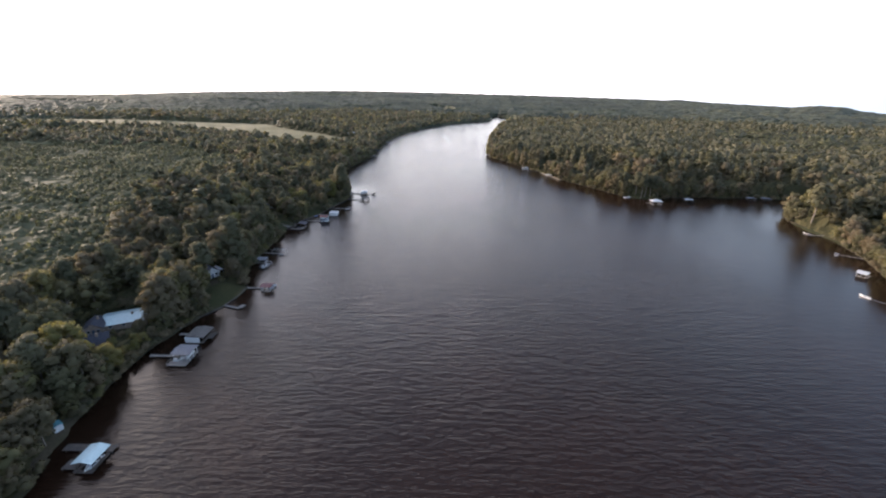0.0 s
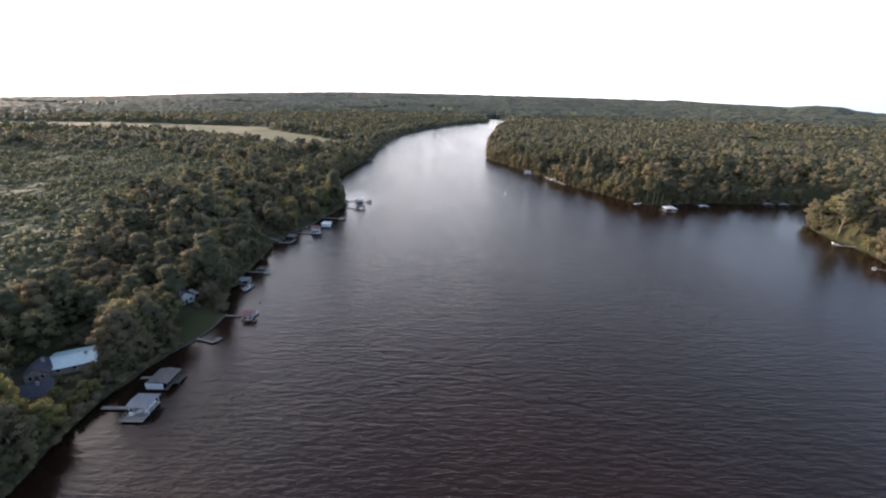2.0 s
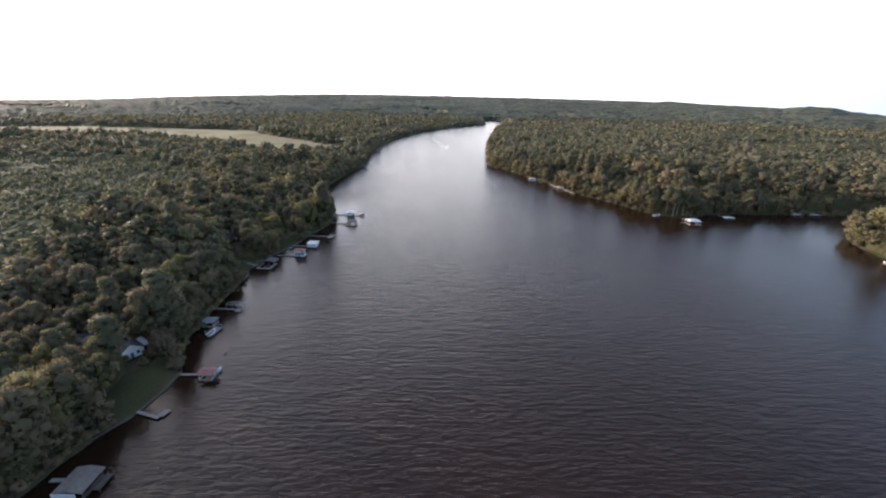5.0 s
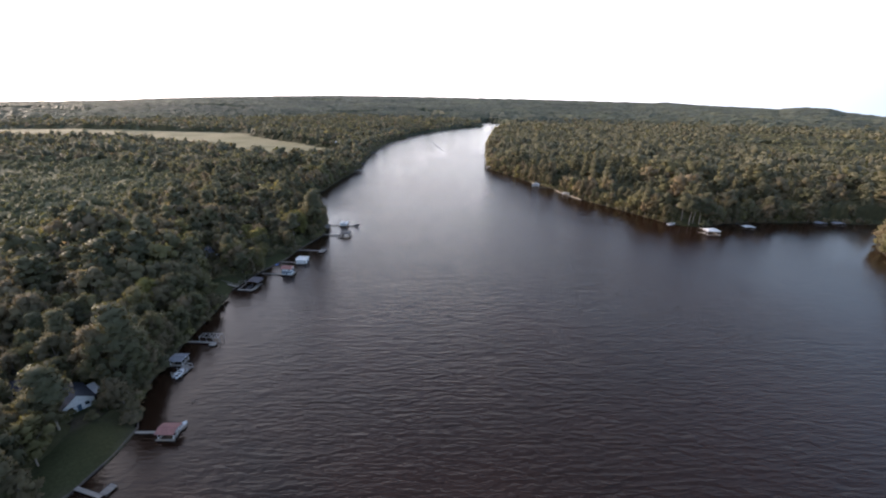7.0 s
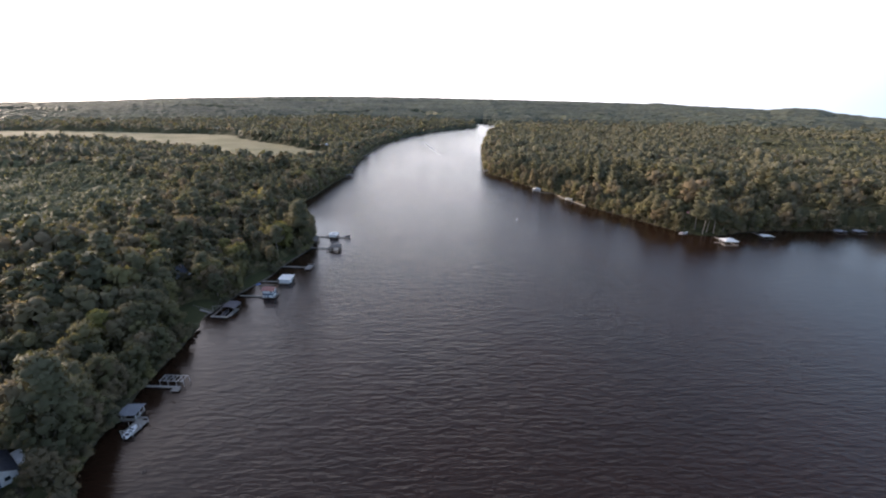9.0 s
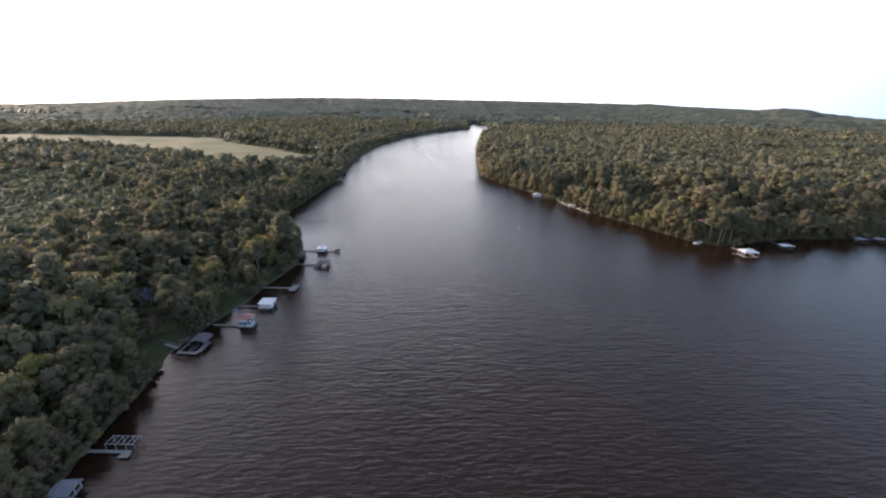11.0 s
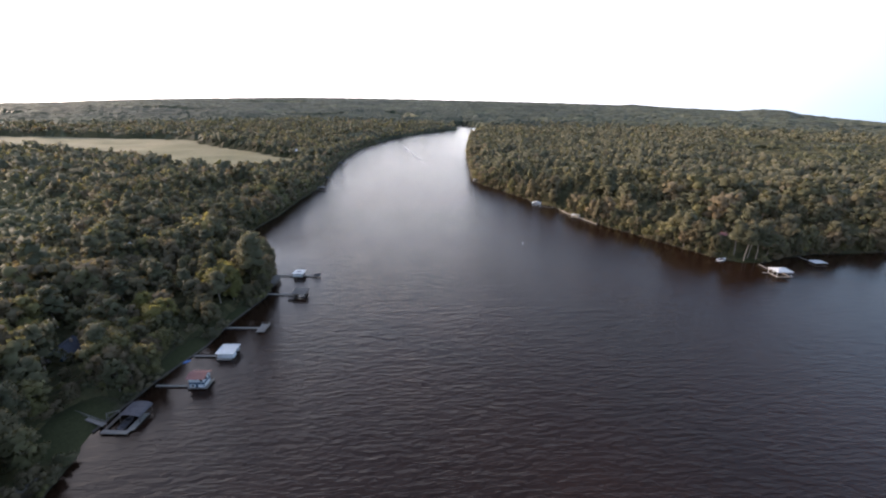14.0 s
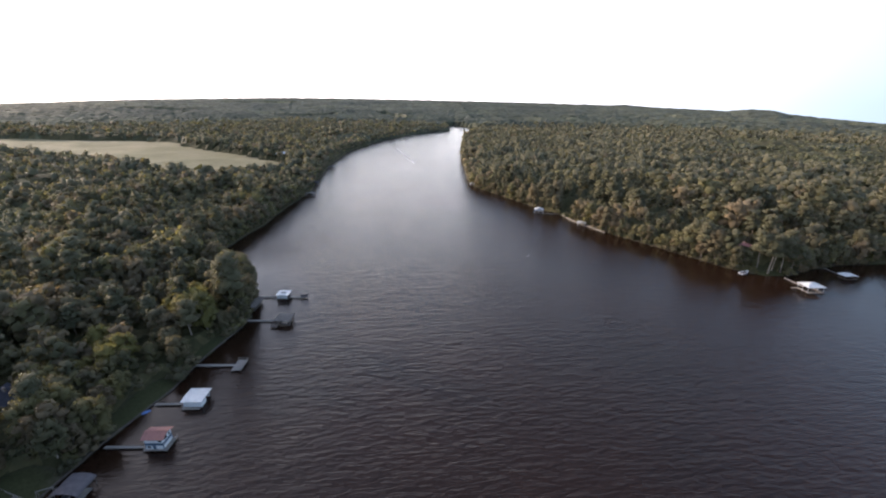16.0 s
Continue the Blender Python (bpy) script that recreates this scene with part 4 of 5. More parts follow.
def window(parent, x0, x1, y0, y1, z0, z1, axis):
    """A window in a wall that faces the axis: frame and pane."""
    if axis == "y":
        bars = [(x0, x0 + 0.09, y0, y1, z0, z1), (x1 - 0.09, x1, y0, y1, z0, z1), (x0 + 0.09, x1 - 0.09, y0, y1, z0, z0 + 0.09), (x0 + 0.09, x1 - 0.09, y0, y1, z1 - 0.09, z1)]
        glass = (x0 + 0.09, x1 - 0.09, (y0 + y1) / 2 - 0.01, (y0 + y1) / 2 + 0.01, z0 + 0.09, z1 - 0.09)
    else:
        bars = [(x0, x1, y0, y0 + 0.09, z0, z1), (x0, x1, y1 - 0.09, y1, z0, z1), (x0, x1, y0 + 0.09, y1 - 0.09, z0, z0 + 0.09), (x0, x1, y0 + 0.09, y1 - 0.09, z1 - 0.09, z1)]
        glass = ((x0 + x1) / 2 - 0.01, (x0 + x1) / 2 + 0.01, y0 + 0.09, y1 - 0.09, z0 + 0.09, z1 - 0.09)
    w = part("window", boxes(*bars), WHITE, parent)
    part("pane", boxes(glass), GLASS_DARK, w, "dark glass pane")
    return w


def house(x, y, turn, w, l, wall_h, rise, roof_mat, wall_mat, label, porch=False, gable_mat=None):
    """A one-storey house: four walls, gable ends, a roof, windows, a door and a chimney. The ridge runs along its length l (y)."""
    z = float(land(x, y)) - 0.4
    top = thing("house", x, y, turn, z)
    hx, hy, t = w / 2, l / 2, 0.2
    h = wall_h + 0.4
    for spec in ((-hx, hx, -hy, -hy + t, 0, h), (-hx, hx, hy - t, hy, 0, h), (-hx, -hx + t, -hy + t, hy - t, 0, h), (hx - t, hx, -hy + t, hy - t, 0, h)):
        part("wall", boxes(spec), wall_mat, top)
    for s in (-1, 1):
        bm = bmesh.new()
        a, b = (-hy, -hy + t) if s < 0 else (hy - t, hy)
        v = [bm.verts.new(q) for yy in (a, b) for q in ((-hx, yy, h), (hx, yy, h), (0, yy, h + rise - 0.02))]
        bm.faces.new(v[:3]), bm.faces.new(v[3:][::-1])
        for i, j in ((0, 1), (1, 2), (2, 0)):
            bm.faces.new((v[i], v[j], v[j + 3], v[i + 3]))
        bmesh.ops.recalc_face_normals(bm, faces=bm.faces[:])
        part("gable_end", bm, gable_mat or wall_mat, top)
    drop = rise / hx * 0.5
    part("roof", gable(-hx - 0.5, hx + 0.5, -hy - 0.5, hy + 0.5, h - drop, rise + drop, "y"), roof_mat, top)
    for k in (-0.6, 0.0, 0.6):
        window(top, hx - 0.02, hx + 0.06, k * hy - 0.6, k * hy + 0.6, 1.3, 2.6, "x")
    for k in (-0.5, 0.5):
        window(top, k * hx - 0.6, k * hx + 0.6, -hy - 0.06, -hy + 0.02, 1.3, 2.6, "y")
    part("door", bevelled(boxes((-0.5, 0.5, -hy - 0.07, -hy + 0.02, 0.4, 2.45)), 0.02), BLUE, top, "dark panel door")
    part("chimney", bevelled(boxes((0.6, 1.3, hy * 0.3, hy * 0.3 + 0.7, h, h + rise + 0.7))), BRICK, top, "brick chimney")
    if porch:
        part("porch_roof", boxes((hx + 0.5, hx + 2.6, -hy * 0.7, hy * 0.7, h - 0.6, h - 0.48)), gable_mat or WHITE, top)
        for k in (-0.65, 0.0, 0.65):
            part("porch_post", boxes((hx + 2.4, hx + 2.52, k * hy - 0.06, k * hy + 0.06, 0, h - 0.6)), WHITE, top)
    return tagged(top, label, "house", "houses among the trees")


# west bank, going up the river
top = covered_slip("boathouse", -88.2, 78.2, 0, 5.0, 6.2, 3.0, 0.7, ROOF_PALE, WOOD_DARK, "boathouse with a pale blue metal roof and dark decks", front=0.9, size=0.88)
part("platform", boards(-12.4, 2.8, 3.4, 6.0, 0.62, "y"), WOOD_DARK, top)
part("platform", boards(-7.0, -2.9, -3.0, 0.4, 0.62, "x"), WOOD_DARK, top)
for px, py in ((-11, 3.4), (-7, 3.4), (-3, 6), (2.7, 6), (2.7, 3.4), (-7, 6), (-6.8, -2.8), (-6.8, 0.2)):
    part("pile", pile(px, py, 0.8, 0.12), WOOD_DARK, top)
motor_boat("motorboat", -87.9, 77.6, -88, 5.4, 2.0)

top = thing("garden_shed", -106.2, 88.2, -28, float(land(-106.2, 88.2)) - 0.05)
part("wall", bevelled(boxes((-1.2, 1.2, -1.0, 1.0, 0, 1.8)), 0.02), WHITE, top, "white boarding")
part("roof", gable(-1.35, 1.35, -1.15, 1.15, 1.78, 0.45, "x"), TEAL, top, "teal metal roof")
part("door", boxes((-0.4, 0.4, -1.14, -1.09, 0.05, 1.7)), WHITE, top, "white door")
tagged(top, "small white shed with a teal roof on the lawn", "shed")

top = covered_slip("boathouse", -91.4, 123.2, 0, 6.0, 5.4, 3.0, 0.4, ROOF_GREY, WOOD, "boathouse with a grey metal roof and a wide front deck", along="x", side=1.3, front=3.2, gang=(-12.6, -3.0, -0.9, 0.3))
rail(top, -3.2, -5.8, -3.2, -2.9)
part("storage_locker", bevelled(boxes((-2.2, -0.9, -3.6, -3.0, 0.62, 1.6))), WHITE, top, "white storage locker")
part("storage_locker", bevelled(boxes((0.6, 2.3, -3.5, -3.0, 0.62, 1.3))), WOOD, top, "wooden storage locker")
pontoon_boat("pontoon_boat", -91.0, 122.9, 90)

top = covered_slip("boathouse", -92.9, 135.2, 0, 6.2, 6.6, 2.6, 0.6, ROOF_BROWN, WOOD_DARK, "old boathouse with a brown roof and a white end wall", front=0.8, gang=(-9.0, -3.1, 1.2, 2.3))
part("end_wall", boxes((-3.5, 2.0, -3.98, -3.86, 0.65, 2.75)), WHITE, top, "white boarded end wall")
part("platform", boards(3.2, 5.0, -1.0, 3.8, 0.6, "y"), WOOD_DARK, top)
for px, py in ((4.9, -0.9), (4.9, 3.7), (3.6, 3.7)):
    part("pile", pile(px, py, 1.1, 0.12), WOOD_DARK, top)

top = thing("dock", -96.2, 160.2, -17)
walkway(top, -0.6, 8.6, -0.6, 0.6)
part("platform", boards(7.0, 9.4, 0.62, 4.0, 0.6, "x"), WOOD, top)
for px, py in ((7.1, 3.9), (9.3, 3.9), (9.3, 0.8)):
    part("pile", pile(px, py, 0.8, 0.1), WOOD_DARK, top)
top.scale = (0.9, 0.85, 1.0)
tagged(top, "low bent wooden dock beside the lawn", "dock", "docks on the river")

top = covered_slip("boathouse", -84.3, 177.2, 0, 5.6, 4.6, 2.6, 0.6, ROOF_RED, WOOD, "boathouse with a faded red roof beside the lawn", side=0.9, front=0.5, along="x", gang=(-12.0, -2.8, 0.4, 1.5), size=0.83)
part("platform", boards(1.6, 3.4, 2.3, 4.2, 0.6, "y"), WOOD, top)
motor_boat("motorboat", -83.2, 180.2, 62, 4.2, 1.7)
for px, py in ((-85.4, 190.5), (-84.9, 190.9)):
    top = thing("mooring_post", px, py)
    part("post", pile(0, 0, 0.5, 0.16), WOOD_DARK, top)
    tagged(top, "dark mooring post standing in the water", "post", "mooring posts")

top = covered_slip("boathouse", -100.8, 211.0, 0, 5.4, 5.2, 2.4, 0.5, ROOF_GREY, WOOD, "low boathouse with a grey metal roof under trees", side=0.9, front=0.4, along="x", gang=(-6.5, 5.0, -3.2, -2.0), size=0.82)
top = thing("dock", -96.9, 205.8, -8)
part("platform", boards(-2.2, 2.2, -3.3, 3.1, 0.6, "x"), WOOD, top)
for px in (-2.1, 2.1):
    for py in (-3.2, 0, 3.0):
        part("pile", pile(px, py, 1.9, 0.1), ALLOY, top)
for k in (-3.25, 2.95):
    part("lift_beam", boxes((-2.2, 2.2, k, k + 0.15, 1.8, 1.95)), ALLOY, top, "pale lift beam")
top.scale = (0.85, 0.9, 0.9)
tagged(top, "wooden dock with an open boat lift", "dock", "docks on the river")
motor_boat("motorboat", -96.6, 203.7, 84, 4.4, 1.8, 0.62, "small boat with red seats lying on a dock")

top = thing("pier", -100.0, 223.6, -4)
walkway(top, -8.5, 7.0, -0.6, 0.6)
part("platform", boards(4.6, 7.6, -2.6, -0.62, 0.6, "y"), WOOD, top)
for px in (-1.0, 2.0, 5.0, 7.8):
    for py in (1.0, 4.6):
        part("lift_post", pile(px, py, 2.4, 0.1), ALLOY, top)
part("lift_beam", boxes(*[(px - 0.08, px + 0.08, 0.9, 4.7, 2.3, 2.45) for px in (-1.0, 0.6, 2.2, 3.8, 5.4, 7.0)], (-1.1, 7.9, 0.9, 1.05, 2.46, 2.6), (-1.1, 7.9, 4.55, 4.7, 2.46, 2.6)), ALLOY, top, "bare aluminium lift frame")
top.scale = (0.9, 0.8, 0.85)
tagged(top, "wooden pier with a bare metal boat lift frame", "pier", "docks on the river")

top = thing("dock", -102.0, 272.6, -6)
part("deck", boards(-4.6, 4.4, -4.6, -3.0, 0.6, "y"), WOOD, top)
part("deck", boards(3.0, 5.2, -2.98, 5.0, 0.6, "x"), WOOD, top)
part("deck", boards(-4.6, -3.4, -2.98, 5.0, 0.6, "x"), WOOD_DARK, top)
for px, py in ((-1.6, 0.6), (4.9, 0.6), (-1.6, 6.6), (4.9, 6.6)):
    part("post", pile(px, py, 2.5, 0.1), WOOD_DARK, top)
part("canopy", arch(-2.0, 5.3, 0.2, 7.0, 2.45, 1.1), CANVAS, top, "rounded dark canvas canopy")
for px, py in ((-4.5, -4.5), (0, -4.5), (4.3, -4.5), (5.1, 4.9), (-4.5, 4.9)):
    part("pile", pile(px, py, 0.85, 0.11), WOOD_DARK, top)
top.scale = (0.88, 0.88, 0.95)
tagged(top, "U-shaped wooden dock with a rounded dark canopy", "dock", "docks on the river")
motor_boat("motorboat", -101.6, 273.2, 86, 5.6, 2.1, 0.0, "dark-covered motorboat in a dock", CANVAS)

top = thing("boathouse", -88.2, 289.4, -5)
part("deck", boards(-3.8, 4.4, -3.2, 3.2, 0.6, "x"), WOOD, top)
for px in (-3.7, 0.3, 4.3):
    for py in (-3.1, 3.1):
        part("pile", pile(px, py, 0.7, 0.13), WOOD_DARK, top)
for nm, spec, m in (("wall", (-3.0, 3.0, -2.4, -2.28, 0.62, 2.0), WHITE), ("wall", (-3.0, 3.0, 2.28, 2.4, 0.62, 2.0), WHITE), ("wall", (-3.0, -2.88, -2.27, 2.27, 0.62, 2.0), WHITE), ("wall", (2.88, 3.0, -2.27, 2.27, 0.62, 2.0), WHITE)):
    part(nm, boxes(spec), m, top, "white lower wall")
part("trim_band", boxes((-3.05, 3.05, -2.45, 2.45, 2.0, 2.9)), BLUE, top, "dark blue band")
for spec in ((-3.0, 3.0, -2.4, -2.28, 2.9, 4.6), (-3.0, 3.0, 2.28, 2.4, 2.9, 4.6), (-3.0, -2.88, -2.27, 2.27, 2.9, 4.6), (2.88, 3.0, -2.27, 2.27, 2.9, 4.6)):
    part("upper_wall", boxes(spec), WHITE, top)
for px in (-3, 3):
    for py in (-2.4, 2.4):
        part("corner_post", boxes((px - 0.1, px + 0.1, py - 0.1, py + 0.1, 0.62, 1.99)), BLUE, top, "blue corner post")
part("door", boxes((-0.5, 0.5, -2.46, -2.38, 0.62, 1.99)), BLUE, top, "dark blue door")
window(top, 1.5, 2.7, -2.46, -2.38, 3.2, 4.3, "y")
window(top, 2.98, 3.06, -1.6, 0.2, 3.2, 4.3, "x")
window(top, 2.98, 3.06, 0.7, 1.8, 3.2, 4.3, "x")
window(top, -2.4, -1.0, -2.46, -2.38, 0.9, 1.8, "y")
part("roof", gable(-3.8, 3.8, -3.1, 3.1, 4.55, 1.0, "x"), ROOF_RED, top, "faded red roof")
rail(top, 4.3, -3.0, 4.3, 3.0)
walkway(top, -17.5, -3.8, -1.9, -0.8)
top.scale = (0.8, 0.8, 0.86)
tagged(top, "two-storey white and blue boathouse with a red roof", "boathouse", "boathouses on the river")

top = thing("boathouse", -85.5, 306.2, -4)
for spec in ((-3.0, 3.0, -2.8, -2.68, 0.3, 3.3), (-3.0, 3.0, 2.68, 2.8, 0.3, 3.3), (-3.0, -2.88, -2.67, 2.67, 0.3, 3.3), (2.88, 3.0, -2.67, 0.2, 0.3, 3.3), (2.88, 3.0, 0.2, 2.67, 2.4, 3.3)):
    part("wall", boxes(spec), WHITE, top)
part("deck", boards(-3.3, 2.8, -4.1, -2.82, 0.6, "y"), WOOD, top)
part("deck", boards(-4.0, -3.02, -2.8, 2.8, 0.6, "x"), WOOD, top)
part("door", boxes((-2.3, -1.4, -2.87, -2.79, 0.62, 2.6)), ROOF_WHITE, top, "white door")
for px, py in ((-3.2, -4.0), (0, -4.0), (2.7, -4.0), (3.0, 2.8), (-3.9, 2.7), (3.0, -2.8)):
    part("pile", pile(px, py, 0.7, 0.13), WOOD_DARK, top)
part("roof", gable(-3.6, 3.6, -3.5, 3.8, 3.25, 0.32, "x"), ROOF_WHITE, top)
walkway(top, -13.5, -3.98, -1.7, -0.6)
top.scale = (0.9, 0.9, 0.78)
tagged(top, "white walled boathouse with a white metal roof", "boathouse", "boathouses on the river")

top = thing("pier", -88.5, 325.0, -5)
walkway(top, -9.0, 8.0, -0.55, 0.55)
part("platform", boards(8.0, 11.6, -3.2, 3.2, 0.6, "x"), WOOD, top)
rail(top, 11.5, -3.1, 11.5, 3.1)
rail(top, 8.1, 3.1, 11.4, 3.1)
part("bench", boxes((10.6, 11.1, -2.5, -0.8, 0.95, 1.02), (10.65, 10.75, -2.4, -2.3, 0.6, 0.95), (10.65, 10.75, -1.0, -0.9, 0.6, 0.95)), WOOD, top)
for px, py in ((8.1, -3.1), (11.5, -3.1), (8.1, 3.1)):
    part("pile", pile(px, py, 0.9, 0.11), WOOD_DARK, top)
tagged(top, "long narrow wooden pier with a railed end platform", "pier", "docks on the river")

motor_boat("rowing_boat", -98.6, 326.2, 12, 3.4, 1.3, float(land(-98.6, 326.2)) + 0.25, "small white rowing boat drawn up by a pier")
top = covered_slip("boathouse", -70.3, 354.6, -6, 5.8, 5.8, 2.4, 0.7, ROOF_BROWN, WOOD_DARK, "boathouse with a weathered grey-brown hip roof", shape="hip", side=1.0, front=0.5, gang=(-22.0, -2.9, -0.4, 0.7))
part("platform", boards(-4.4, -1.6, -5.6, -3.45, 0.6, "x"), WOOD_DARK, top)
for px, py in ((-4.3, -5.5), (-1.7, -5.5)):
    part("pile", pile(px, py, 0.9, 0.11), WOOD_DARK, top)
top = covered_slip("boathouse", -76.3, 378.2, -6, 5.6, 5.4, 2.6, 0.18, ROOF_WHITE, WOOD_DARK, "white boathouse with a flat pale roof and a dark hatch", side=1.0, front=0.4, gang=(-14.0, 12.0, -0.8, 0.3), size=0.9)
for k in (-2.7, 2.58):
    part("side_wall", boxes((-2.6, 2.6, k, k + 0.12, 0.9, 2.34)), WHITE, top)
part("roof_hatch", bevelled(boxes((-1.2, 1.2, -0.6, 0.6, 2.86, 3.0))), CANVAS, top, "dark roof hatch")
part("platform", boards(8.0, 11.5, 0.32, 2.2, 0.6, "x"), WOOD_DARK, top)
motor_boat("motorboat", -66.6, 377.9, 0, 3.2, 1.3, 0.62, "dark jet boat on a floating dock", CANVAS)
top = covered_slip("boathouse", -87.6, 369.5, -8, 4.6, 8.4, 2.0, 0.5, ROOF_BROWN, WOOD_DARK, "low dark boathouse under the trees with white trim", side=0.8, front=0.3, gang=(-6.0, -2.3, 0.0, 1.1))
part("fascia", boxes((-2.3, 2.3, -0.5, -0.38, 1.55, 1.75)), WHITE, top, "white fascia board")
for px, py, m in ((-110.5, 662, ROOF_DARK), (-107.8, 776, ROOF_DARK), (-104.8, 604, ROOF_BROWN)):
    covered_slip("boathouse", px, py, 0, 8.0, 6.0, 2.6, 0.7, m, WOOD_DARK, "distant dark boathouse at the wooded edge", gang=(-9.0, -4.0, -0.5, 0.6))

# houses on the west bank
house(-125.6, 142.0, -63, 10.6, 14.0, 2.4, 1.3, ROOF_PALE, BRICK, "house with a long pale blue metal roof")
house(-131.8, 134.6, 27, 6.0, 7.0, 2.8, 1.9, ROOF_DARK, BRICK, "brick outbuilding with a dark roof")
house(-125.6, 125.4, -60, 8.4, 10.0, 2.6, 2.2, ROOF_DARK, BRICK, "house with a dark blue shingle roof")
house(-118.6, 188.0, 55, 7.6, 10.0, 2.8, 2.6, ROOF_DARK, WHITE, "dark-roofed house with white gable ends", True, WHITE)
house(-133.0, 193.2, -85, 6.5, 15.0, 2.6, 1.9, ROOF_DARK, BRICK, "long dark-roofed house wing among the trees")
house(-138.6, 305.0, 12, 7.6, 9.6, 3.0, 2.4, ROOF_DARK, WHITE, "white house with a dark roof behind the trees", True)
for hx_, hy_, turn_, m_ in ((-166, 806, 20, ROOF_GREY), (-193, 858, -30, ROOF_WHITE), (-150, 790, 60, ROOF_DARK)):
    house(hx_, hy_, turn_, 9.0, 14.0, 2.8, 2.2, m_, WHITE, "farmhouse in a yard beside the hayfield")
top = thing("shed", -171.5, 400.3, 15, float(land(-171.5, 400.3)))
part("wall", boxes((-2.2, 2.2, -2.6, 2.6, -0.2, 6.4)), WHITE, top)
part("roof", gable(-2.6, 2.6, -3.0, 3.0, 6.36, 1.0, "y"), ROOF_WHITE, top)
tagged(top, "small white building rising out of the wood", "shed")

# the yard, the walk on the lawn and what lies about
top = thing("boardwalk", -112.6, 274.4, -24, float(land(-112.6, 274.4)) + 0.05)
part("deck", boards(-6.4, 6.4, -0.6, 0.6, 0.15, "y"), WOOD, top)
rail(top, -6.3, 0.55, 6.3, 0.55, 0.15, WOOD)
tagged(top, "pale wooden boardwalk down a lawn", "boardwalk")
top = thing("swing_frame", -106.5, 275.5, 20, float(land(-106.5, 275.5)))
for s in (-1, 1):
    for q in (-1, 1):
        bm = bmesh.new()
        v, f = tube([(s * 1.6, q * 1.1, -0.1), (s * 1.5, q * 0.1, 2.9)], [0.07, 0.06], 6)
        vs = [bm.verts.new(c) for c in v]
        for t in f:
            bm.faces.new([vs[i] for i in t])
        part("leg", bm, WOOD, top)
part("top_bar", boxes((-1.7, 1.7, -0.07, 0.07, 2.85, 3.0)), WOOD, top)
tagged(top, "weathered wooden swing frame on the lawn", "swing")
top = thing("kayak", -102.3, 288.3, 10, float(land(-102.3, 288.3)) + 0.16)
bm = bmesh.new()
bmesh.ops.create_icosphere(bm, subdivisions=2, radius=1.0, matrix=Matrix.Diagonal((1.8, 0.38, 0.2, 1)))
part("hull", bm, YELLOW, top)
part("cockpit", bevelled(boxes((-0.5, 0.4, -0.22, 0.22, 0.12, 0.22))), CANVAS, top)
tagged(top, "yellow kayak lying on the grass", "kayak")
top = thing("dinghy", -99.0, 303.0, 40, float(land(-99.0, 303.0)) + 0.1)
bm = bmesh.new()
bmesh.ops.create_icosphere(bm, subdivisions=2, radius=1.0, matrix=Matrix.Diagonal((1.5, 0.7, 0.45, 1)))
bmesh.ops.bisect_plane(bm, geom=bm.verts[:] + bm.edges[:] + bm.faces[:], plane_co=(0, 0, -0.1), plane_no=(0, 0, -1), clear_outer=True)
part("cover", bm, SKY_BLUE, top, "blue tarpaulin cover")
tagged(top, "upturned dinghy under a blue tarpaulin by the water", "dinghy")


def edging(name, line, label, mat, high=0.5, wide=0.3):
    """A low retaining wall along the water, plank by plank."""
    bm = bmesh.new()
    for a, b in zip(line, line[1:]):
        a, b = Vector((*a, 0)), Vector((*b, 0))
        n = max(1, int((b - a).length / 2.4))
        for k in range(n):
            p, q = a.lerp(b, (k + 0.01) / n), a.lerp(b, (k + 0.99) / n)
            out = Vector(((q - p).y, -(q - p).x, 0)).normalized() * wide / 2
            h = high + random.uniform(-0.04, 0.04)
            v = [bm.verts.new((*(c + s * out).xy, z)) for z in (-1.0, h) for c, s in ((p, 1), (q, 1), (q, -1), (p, -1))]
            for f in ((3, 2, 1, 0), (4, 5, 6, 7), (0, 1, 5, 4), (1, 2, 6, 5), (2, 3, 7, 6), (3, 0, 4, 7)):
                bm.faces.new([v[i] for i in f])
    bmesh.ops.recalc_face_normals(bm, faces=bm.faces[:])
    me = bpy.data.meshes.new(name)
    bm.to_mesh(me)
    bm.free()
    me.materials.append(mat)
    return tagged(new(name, me), label, "retaining wall", kind="structure")


# a bare sandy slope down to the water
u, v = np.meshgrid(np.linspace(0, 1, 14), np.linspace(-1, 1, 6))
px, py = -113.6 + 2.6 * u + v * (1.5 + 0.4 * np.sin(u * 7)), 244.6 + 12.0 * u - v * 0.5
pz = land(px, py) + 0.3 * (1 - np.abs(v) ** 3) - 0.12
tagged(new("path", mesh_of("path", np.stack([px, py, pz], -1).reshape(-1, 3), grid_faces(6, 14), GRAVEL)), "pale sandy slope on the wooded bank", "path", kind="structure")
edging("retaining_wall", LEFT[9:14], "dark timber retaining wall along the lawn", WOOD_DARK)
edging("retaining_wall", LEFT[18:27], "dark timber retaining wall below the lawns", WOOD_DARK)
edging("retaining_wall", [(117, 514), (119, 497), (130, 466)], "pale low retaining wall on the east bank", GRAVEL, 0.8, 0.9)

